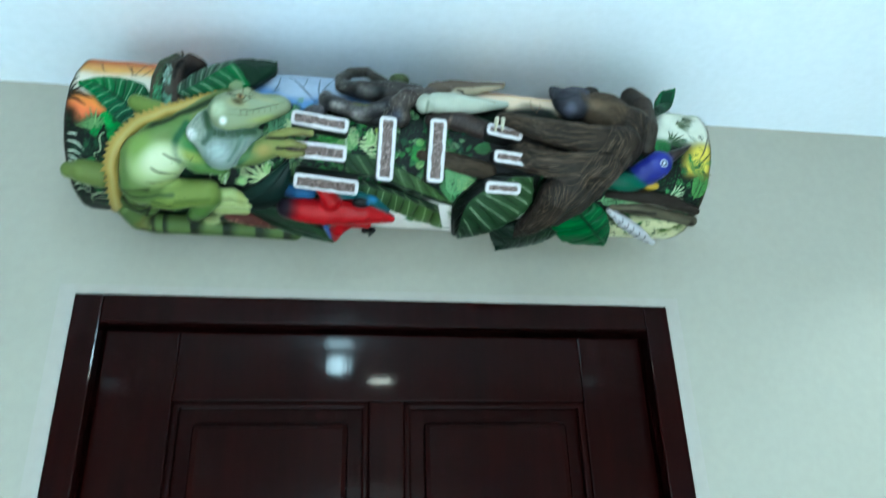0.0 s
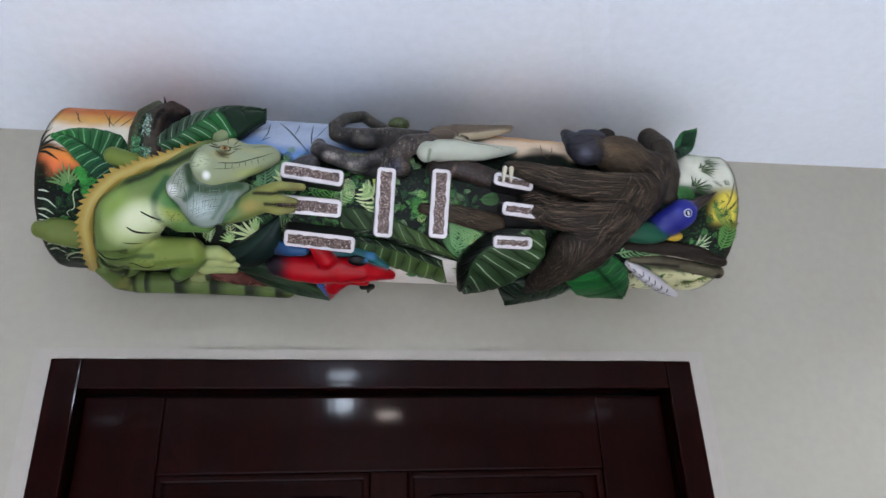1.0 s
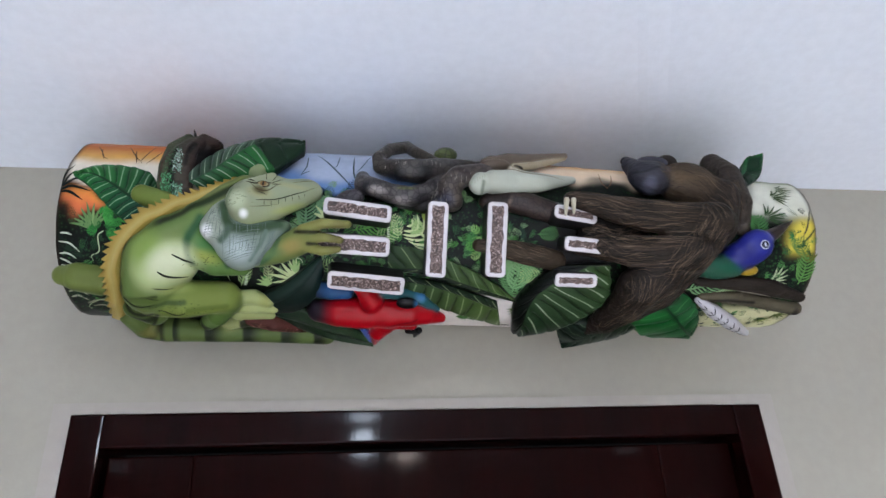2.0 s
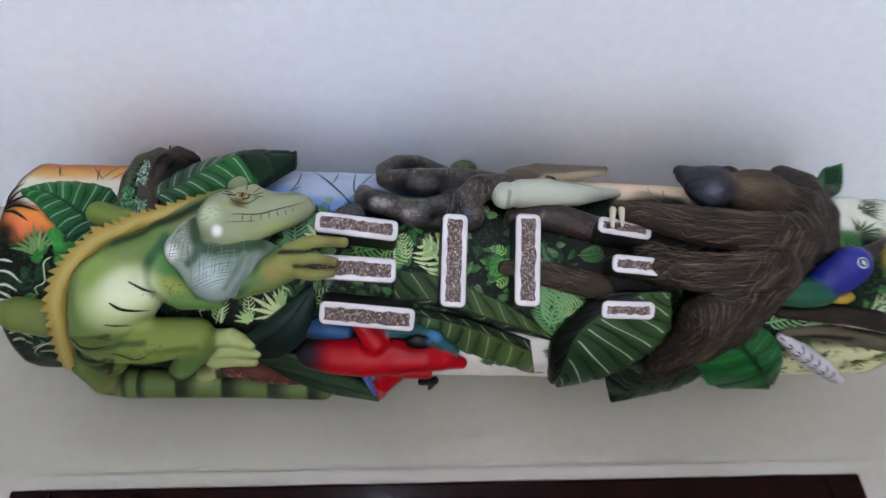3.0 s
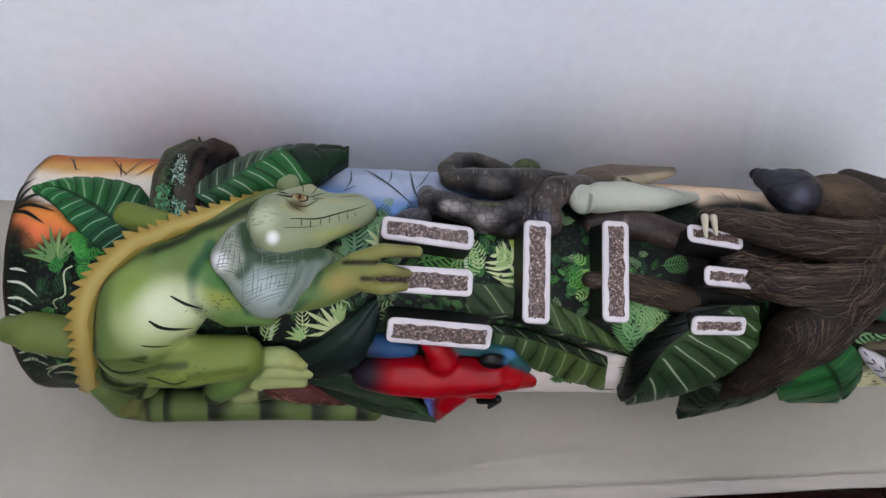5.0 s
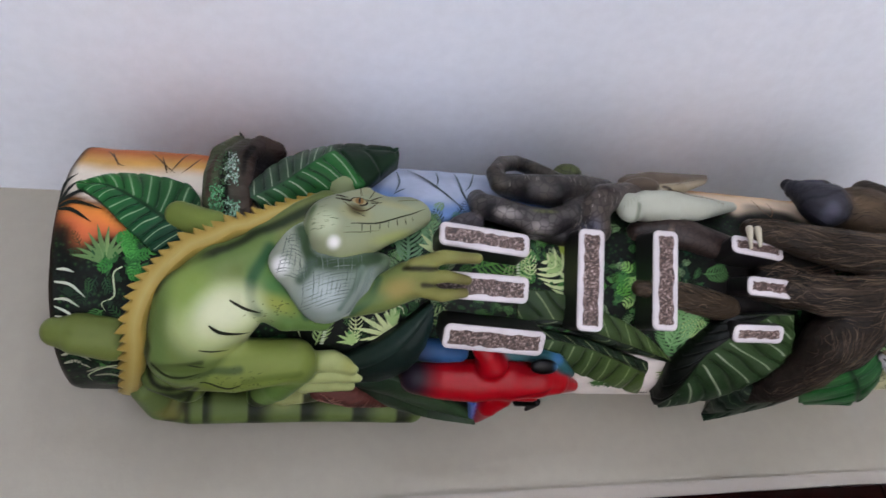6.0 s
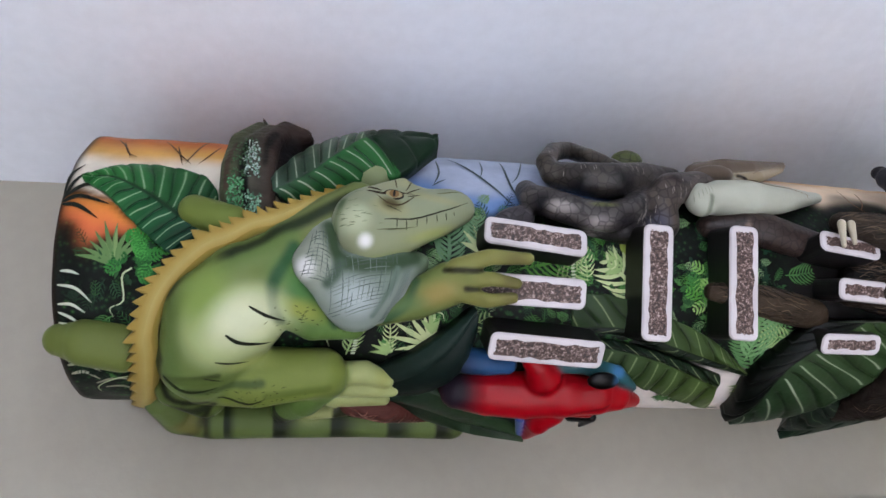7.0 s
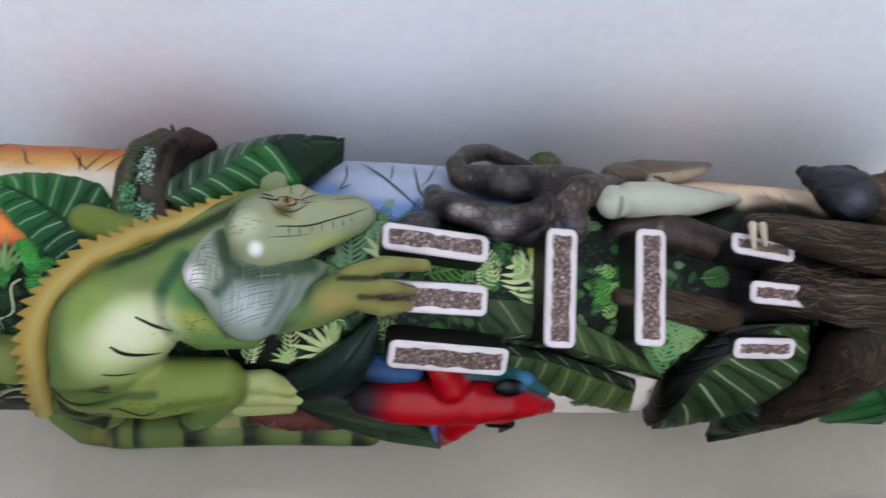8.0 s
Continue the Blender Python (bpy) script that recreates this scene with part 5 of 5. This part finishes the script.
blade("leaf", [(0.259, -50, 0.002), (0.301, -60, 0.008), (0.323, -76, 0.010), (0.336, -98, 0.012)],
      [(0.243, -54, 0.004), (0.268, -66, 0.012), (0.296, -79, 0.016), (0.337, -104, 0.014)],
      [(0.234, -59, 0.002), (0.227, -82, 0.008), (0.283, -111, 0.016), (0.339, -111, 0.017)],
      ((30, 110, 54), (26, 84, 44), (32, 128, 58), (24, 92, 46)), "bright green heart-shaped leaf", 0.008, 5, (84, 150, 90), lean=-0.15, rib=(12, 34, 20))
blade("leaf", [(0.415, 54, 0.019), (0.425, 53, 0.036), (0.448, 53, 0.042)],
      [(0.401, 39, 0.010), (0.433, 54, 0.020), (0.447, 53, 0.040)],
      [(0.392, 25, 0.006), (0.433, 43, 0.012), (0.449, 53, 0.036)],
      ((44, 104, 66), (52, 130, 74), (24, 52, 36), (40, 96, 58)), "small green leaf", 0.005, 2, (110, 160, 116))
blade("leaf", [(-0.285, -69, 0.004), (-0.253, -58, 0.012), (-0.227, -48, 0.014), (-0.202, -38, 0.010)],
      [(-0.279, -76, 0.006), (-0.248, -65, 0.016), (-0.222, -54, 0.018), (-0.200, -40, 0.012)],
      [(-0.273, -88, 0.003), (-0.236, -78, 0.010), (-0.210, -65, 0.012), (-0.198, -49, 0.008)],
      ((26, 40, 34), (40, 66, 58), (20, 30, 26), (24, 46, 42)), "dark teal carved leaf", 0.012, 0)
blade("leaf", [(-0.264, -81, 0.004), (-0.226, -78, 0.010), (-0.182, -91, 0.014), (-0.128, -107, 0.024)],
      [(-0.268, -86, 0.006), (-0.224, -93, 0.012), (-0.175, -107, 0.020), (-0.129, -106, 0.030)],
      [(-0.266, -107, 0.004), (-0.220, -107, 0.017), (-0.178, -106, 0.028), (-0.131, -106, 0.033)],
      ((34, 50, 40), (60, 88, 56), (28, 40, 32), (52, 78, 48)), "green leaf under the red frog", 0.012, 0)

# ---- the white seed cone ----
CONE = [(0.315, -63, 0.002), (0.343, -72, 0.006), (0.378, -84, 0.008), (0.423, -104, 0.010)]
cone = [tube(CONE, [0.0050, 0.0105, 0.0105, 0.0045], (216, 212, 216), 0.002)]
ink = []
for i in range(8):
    w = curve_through(CONE, 8)[i]
    for e in (-1, 1):
        ink.append(([(w.x + e * 0.0040 - 0.001, w.y + e * 2.6 + 0.6, 0), (w.x + e * 0.002 + 0.002, w.y + e * 1.2 - 0.6, 0), (w.x + 0.003, w.y - 1.0, 0)], 0.0009, (26, 22, 24)))
    ink.append(([(w.x - 0.003, w.y + 1.2, 0), (w.x, w.y, 0), (w.x + 0.003, w.y - 1.2, 0)], 0.0008, (44, 40, 42)))
sculpt("seed_cone", cone, 0.0014, M_GLOSS, "white carved seed cone with dark joints", 0.002, strokes=ink)

# ---- painted plants ----
def motif(label, work, name="painted_plant"):
    b = Brush()
    work(b)
    b.done(name, label)


PAL1, PAL2, MIDG, DEEP, BRIGHT = (192, 206, 150), (150, 180, 116), (74, 130, 72), (32, 66, 42), (88, 160, 66)


def spray(b, starts, ends, width, colour):
    for s, e in zip(starts, ends):
        mid = ((s[0] + e[0]) / 2, (s[1] + e[1]) / 2 + 3.0, 0)
        b.stroke([s, mid, e], width, colour)


b = Brush()
for q in ([(-0.525, -31, 0.000), (-0.518, -31, 0.000), (-0.511, -32, 0.000)], [(-0.527, -36, 0.000), (-0.514, -37, 0.000), (-0.502, -42, 0.000)], [(-0.527, -43, 0.000), (-0.517, -43, 0.000), (-0.507, -46, 0.000)], [(-0.527, -46, 0.000), (-0.518, -48, 0.000), (-0.510, -51, 0.000)], [(-0.527, -50, 0.000), (-0.520, -51, 0.000), (-0.515, -54, 0.000)]):
    b.stroke(q, 0.0012, (200, 208, 186), 14, 0.003)
spray(b, [(-0.526, -70, 0.000), (-0.525, -75, 0.000)], [(-0.502, -73, 0.000), (-0.504, -78, 0.000)], 0.002, (170, 172, 150))
spray(b, [(-0.508, -81, 0.000), (-0.502, -84, 0.000)], [(-0.474, -79, 0.000), (-0.473, -88, 0.000)], 0.0016, (150, 150, 130))
b.done("painted_plant", "pale curved grass strokes on dark ground")
motif("pale green painted leaf fan", lambda b: (b.fan((-0.486, -29, 0.000), 105, 120, 9, 0.034, 0.0018, (96, 132, 80)), b.fan((-0.486, -28, 0.000), 90, 70, 5, 0.030, 0.0015, (124, 154, 96))))
motif("bright green painted leaf cluster", lambda b: [b.fern(b.away((-0.466, -24, 0.000), 137 * i, 0.0042 * math.sqrt(i)), 47 * i, 0.014, 5, 0.008, ((40, 124, 50), (30, 96, 42), (58, 146, 62))[i % 3], 20, 60, 0.14) for i in range(16)])
motif("black palm fronds over the painted sun", lambda b: ([b.stroke([(-0.531, -5, 0.000), (-0.517, -2, 0.000), (-0.493, -5, 0.000)], 0.0020, (24, 30, 24)), b.stroke([(-0.531, -6, 0.000), (-0.518, -6, 0.000), (-0.501, -11, 0.000)], 0.0020, (24, 30, 24)),
      b.stroke([(-0.530, -4, 0.000), (-0.523, 5, 0.000), (-0.515, 10, 0.000)], 0.0014, (30, 34, 30)), b.stroke([(-0.530, -1, 0.000), (-0.527, 8, 0.000), (-0.519, 14, 0.000)], 0.0013, (30, 34, 30)), b.stroke([(-0.529, -3, 0.000), (-0.516, 3, 0.000), (-0.505, 3, 0.000)], 0.0018, (30, 34, 30))]))
motif("dark painted twigs against the sunset", lambda b: [b.stroke(q, 0.0008, (84, 60, 34)) for q in (
    [(-0.503, 37, 0.000), (-0.493, 28, 0.000), (-0.487, 20, 0.000)], [(-0.497, 34, 0.000), (-0.490, 24, 0.000), (-0.482, 21, 0.000)], [(-0.464, 39, 0.000), (-0.448, 25, 0.000), (-0.437, 18, 0.000)],
    [(-0.426, 50, 0.000), (-0.436, 28, 0.000), (-0.442, 18, 0.000)], [(-0.452, 33, 0.000), (-0.447, 23, 0.000), (-0.444, 17, 0.000)], [(-0.416, 35, 0.000), (-0.425, 24, 0.000), (-0.432, 18, 0.000)])], "painted_twig")
motif("bare painted twigs against blue sky", lambda b: [b.stroke(q, w * 0.95, (70, 86, 88)) for q, w in (
    ([(-0.210, 40, 0.000), (-0.186, 21, 0.000), (-0.160, 3, 0.000)], 0.0014), ([(-0.180, 39, 0.000), (-0.182, 29, 0.000), (-0.186, 22, 0.000)], 0.0009), ([(-0.160, 39, 0.000), (-0.161, 18, 0.000), (-0.154, 5, 0.000)], 0.0012),
    ([(-0.136, 44, 0.000), (-0.149, 26, 0.000), (-0.159, 18, 0.000)], 0.0008), ([(-0.223, 36, 0.000), (-0.224, 23, 0.000), (-0.231, 14, 0.000)], 0.001), ([(-0.220, 18, 0.000), (-0.226, 16, 0.000), (-0.233, 13, 0.000)], 0.0008))], "painted_twig")
motif("pale painted leaves by the lizard's foot", lambda b: (b.fan((-0.227, -57, 0.000), 150, 100, 7, 0.044, 0.0024, PAL1), b.fan((-0.232, -52, 0.000), 105, 50, 3, 0.026, 0.0024, PAL2), b.fan((-0.266, -61, 0.000), 130, 80, 5, 0.022, 0.0018, PAL2)))
motif("small painted fern", lambda b: (b.fern((-0.305, -61, 0.000), 70, 0.034, 8, 0.014, PAL2), b.fern((-0.271, -61, 0.000), 80, 0.034, 8, 0.010, PAL1), b.fern((-0.338, -52, 0.000), 20, 0.05, 9, 0.012, MIDG), b.fern((-0.217, -50, 0.000), 20, 0.034, 7, 0.012, PAL2)))
motif("pale painted leaves beside the raised bars", lambda b: (b.fern((-0.054, -37, 0.000), 115, 0.050, 6, 0.030, PAL1, 30, 58, 0.062), b.fern((-0.067, -21, 0.000), 160, 0.016, 4, 0.016, PAL2, 20, 55, 0.12), b.fern((-0.067, -18, 0.000), 70, 0.02, 4, 0.014, (156, 176, 74), 20, 55, 0.16)))
motif("painted ferns between the raised bars", lambda b: (b.fern((-0.162, -23, 0.000), 10, 0.045, 9, 0.020, BRIGHT, 10), b.fern((-0.135, -27, 0.000), 15, 0.034, 7, 0.018, PAL2), b.fern((-0.103, -27, 0.000), 90, 0.03, 8, 0.012, PAL1), b.fern((-0.091, -18, 0.000), 170, 0.03, 7, 0.014, MIDG)))
motif("pale painted shoots above the lizard's hand", lambda b: (b.fan((-0.193, -19, 0.000), 95, 110, 6, 0.028, 0.0024, PAL1), b.fern((-0.224, -24, 0.000), 80, 0.04, 9, 0.024, (96, 138, 100)), b.fern((-0.203, -17, 0.000), 70, 0.03, 8, 0.02, (110, 152, 112))))
motif("cluster of small bright green painted leaves", lambda b: [b.fern(b.away((0.011, -28, 0.000), 137 * i, 0.0035 * math.sqrt(i)), 61 * i, 0.014, 4, 0.008, (BRIGHT, (60, 130, 62), (130, 186, 96), (160, 200, 120))[i % 4], 20, 60, 0.13) for i in range(26)])
motif("painted fern between the raised bars", lambda b: (b.fern((0.081, -21, 0.000), 0, 0.026, 8, 0.014, (66, 112, 62)), b.fern((0.051, -44, 0.000), 40, 0.03, 8, 0.018, (104, 158, 96)), b.fern((0.058, -48, 0.000), 15, 0.03, 8, 0.016, (84, 136, 78))))
motif("painted fern under the paw", lambda b: (b.fern((0.052, -59, 0.000), 75, 0.05, 10, 0.030, (112, 156, 104)), b.fern((0.064, -65, 0.000), 110, 0.045, 9, 0.024, (84, 130, 80)), b.fern((0.092, -48, 0.000), 170, 0.03, 8, 0.018, PAL2)))
motif("painted grass tufts at the lower edge", lambda b: (b.fan((0.066, -72, 0.000), -110, 110, 7, 0.022, 0.0014, (112, 132, 76)), b.fan((-0.008, -82, 0.000), -80, 140, 8, 0.014, 0.0022, (70, 110, 60)), b.fan((0.006, -84, 0.000), -80, 120, 5, 0.012, 0.002, (60, 96, 54))))
motif("painted palm fronds at the log's end", lambda b: (b.fan((0.425, 18, 0.000), 10, 100, 7, 0.034, 0.0014, (70, 88, 54)), b.fan((0.405, -2, 0.000), 25, 110, 8, 0.036, 0.0013, (52, 80, 46)), b.fan((0.440, 30, 0.000), -10, 90, 6, 0.030, 0.0014, (84, 98, 66)),
      b.fern((0.390, -18, 0.000), 75, 0.035, 8, 0.022, (64, 120, 64)), b.fan((0.409, -49, 0.000), 35, 70, 6, 0.034, 0.0014, (176, 190, 150)), b.fern((0.453, -49, 0.000), 70, 0.04, 8, 0.022, (88, 138, 70)), b.fern((0.458, -31, 0.000), 100, 0.03, 7, 0.02, (112, 132, 60))))
motif("painted leaves above the bough", lambda b: (b.fern((0.293, -55, 0.000), 10, 0.05, 9, 0.022, (116, 156, 108)), b.fern((0.329, -60, 0.000), 5, 0.04, 8, 0.018, (150, 178, 130)), b.fan((0.419, -83, 0.000), -40, 90, 5, 0.024, 0.0016, (110, 124, 60)), b.fan((0.440, -75, 0.000), -60, 90, 5, 0.022, 0.0016, (96, 112, 56))))
motif("painted grass by the yellow ground", lambda b: (b.stroke([(0.481, 7, 0.000), (0.466, -7, 0.000), (0.455, -16, 0.000)], 0.0012, (70, 70, 60)), b.stroke([(0.479, -8, 0.000), (0.463, -16, 0.000), (0.445, -23, 0.000)], 0.0014, (76, 80, 40)), b.fan((0.467, -35, 0.000), 100, 80, 5, 0.026, 0.0014, (90, 100, 40))))
motif("thin painted lines under the snake's jaw", lambda b: [b.stroke(q, 0.0007, (120, 84, 56)) for q in ([(0.184, 33, 0.000), (0.182, 21, 0.000), (0.190, 14, 0.000)], [(0.201, 31, 0.000), (0.196, 22, 0.000), (0.186, 15, 0.000)])], "painted_twig")
# loose foliage that fills the dark ground
DARKU = (0.078, 0.182)
b = Brush()
rng = random.Random(21)
for i in range(900):
    u, d = rng.uniform(U0 + 0.01, U1 - 0.01), rng.uniform(-100, 6)
    if (-0.07 < u < 0.24 and d < -52) or (DARKU[0] < u < DARKU[1] and rng.random() < 0.97) or (u < -0.38 and d > -20):
        continue
    c = rng.choice(((20, 44, 28), (26, 58, 34), (38, 84, 44), (14, 34, 24), (46, 96, 50), (22, 56, 38), (70, 126, 66), (36, 80, 48)))
    if rng.random() < 0.5:
        b.fan((u, d, 0), rng.uniform(0, 360), rng.uniform(60, 160), rng.randint(3, 5), rng.uniform(0.005, 0.011), rng.uniform(0.0008, 0.0016), c)
    else:
        b.fern((u, d, 0), rng.uniform(0, 360), rng.uniform(0.010, 0.020), 5, rng.uniform(0.004, 0.009), c)
for i in range(240):
    u, d = rng.uniform(-0.30, 0.075), rng.gauss(-26, 14)
    c = rng.choice(((120, 156, 108), (84, 142, 76), (140, 170, 122), (56, 112, 58), (64, 128, 54)))
    b.fern((u, d, 0), rng.uniform(0, 360), rng.uniform(0.009, 0.016), 6, rng.uniform(0.004, 0.008), c)
b.done("painted_foliage", "dense dark green painted foliage")

motif("string of tiny pale painted beads", lambda b: [b.stroke([(q.x - 0.0022, q.y, 0), (q.x + 0.0022, q.y + 0.3, 0)], 0.0010, (196, 210, 176), 3, 0.0022) for a, c, n in (
    ((-0.294, -45, -0.000), (-0.299, -60, -0.000), 13), ((-0.116, -18, -0.000), (-0.115, -30, -0.000), 9), ((-0.331, -52, -0.000), (-0.339, -50, -0.000), 4)) for q in [Vector(a).lerp(Vector(c), i / n) for i in range(n + 1)]])
motif("thin pale painted tendrils", lambda b: [b.stroke(q, 0.0007, (186, 200, 160), 14, 0.002, 0.3) for q in (
    [(-0.313, -50, -0.000), (-0.315, -53, -0.000), (-0.321, -54, -0.000), (-0.318, -58, -0.000)], [(-0.235, -39, -0.000), (-0.232, -41, -0.000), (-0.227, -42, -0.000), (-0.225, -45, -0.000)], [(-0.473, -29, -0.000), (-0.480, -32, -0.000), (-0.479, -41, -0.000), (-0.489, -44, -0.000), (-0.486, -48, -0.000)], [(-0.474, -75, -0.000), (-0.491, -77, -0.000), (-0.507, -83, -0.000), (-0.506, -89, -0.000)])])
motif("two short dark painted marks on the pale ground", lambda b: [b.stroke(q, 0.0022, (74, 70, 62), root=0.4, blunt=0.3) for q in ([(0.033, -94, 0.000), (0.047, -95, 0.000)], [(0.051, -97, 0.000), (0.062, -97, 0.000)])], "painted_mark")

# ---- three raised plaques of plain bars ----
M_RIM = flat("white_rim_paint", lin(206, 199, 202), 0.5)
m, nt, b = material("mottled_bark_paint", 0.5)
v = coords(nt)
nt.links.new(ramp(nt, noisy(nt, v, 380.0, 6.0, 0.8), [(0.40, lin(28, 18, 16)), (0.52, lin(80, 56, 48)), (0.66, lin(200, 178, 172))]), b.inputs["Base Color"])
bump(nt, b, noisy(nt, v, 150.0), 0.3, 0.002)
M_FACE = m
M_SIDE = flat("black_side_paint", lin(20, 17, 18), 0.5)


def bar(place, length, width, turn, depth=0.034):
    """A raised bar with rounded corners: dark sides, a brushed white rim and a mottled face."""
    a, b, c = local(place[0], place[1])
    t = radians(turn)
    ax, ay = a * math.cos(t) + b * math.sin(t), b * math.cos(t) - a * math.sin(t)
    o = on_log(*place)
    rng = random.Random(int(length * 1e5) + int(place[0] * 1e4))
    corner = 0.006

    def ring(inset, height, rough):
        out = []
        r = max(corner - inset, 0.0015)
        lx, ly = length / 2 - inset - r, width / 2 - inset - r
        for q, (sx, sy) in enumerate(((1, 1), (-1, 1), (-1, -1), (1, -1))):
            for i in range(5):
                w = radians(90 * q + 22.5 * i)
                out.append((sx * lx + r * math.cos(w), sy * ly + r * math.sin(w)))
            nx, ny = ((-1, 1), (-1, -1), (1, -1), (1, 1))[q]
            for k in range(1, 12):
                f = k / 12
                a0, a1 = out[-1] if k == 1 else p0, (nx * lx + (0 if q % 2 == 0 else nx * r), ny * ly + (ny * r if q % 2 == 0 else 0))
                if k == 1:
                    p0 = a0
                out.append((p0[0] + (a1[0] - p0[0]) * f, p0[1] + (a1[1] - p0[1]) * f))
        return [o + ax * (x + rng.uniform(-rough, rough)) + ay * (y + rng.uniform(-rough, rough)) + c * height for x, y in out]

    bm = bmesh.new()
    rings = [[bm.verts.new(p) for p in ring(i, h, k)] for i, h, k in ((0.0, -depth, 0), (0.0, -0.0015, 0), (0.0012, 0.0, 0.0002), (0.0042, 0.0004, 0.0011), (0.0052, 0.0001, 0.0011))]
    for k, (r0, r1) in enumerate(zip(rings, rings[1:])):
        for i in range(len(r0)):
            f = bm.faces.new((r0[i], r0[(i + 1) % len(r0)], r1[(i + 1) % len(r0)], r1[i]))
            f.material_index = 0 if k == 0 else 1
    bm.faces.new(rings[-1]).material_index = 2
    bm.normal_update()
    ob = part("plaque_bar", bm, M_SIDE, sign, "raised brown bar with a white rim")
    ob.data.materials.append(M_RIM)
    ob.data.materials.append(M_FACE)


bar((-0.156, -14, 0.030), 0.086, 0.023, -6)
bar((-0.164, -31, 0.030), 0.098, 0.025, -2)
bar((-0.144, -50, 0.030), 0.098, 0.025, -4)
bar((-0.056, -27, 0.034), 0.096, 0.026, 88)
bar((0.020, -26, 0.034), 0.096, 0.026, 88)
bar((0.124, -12, 0.034), 0.056, 0.019, -8)
bar((0.136, -27, 0.034), 0.056, 0.019, -4)
bar((0.127, -45, 0.030), 0.056, 0.019, 0)
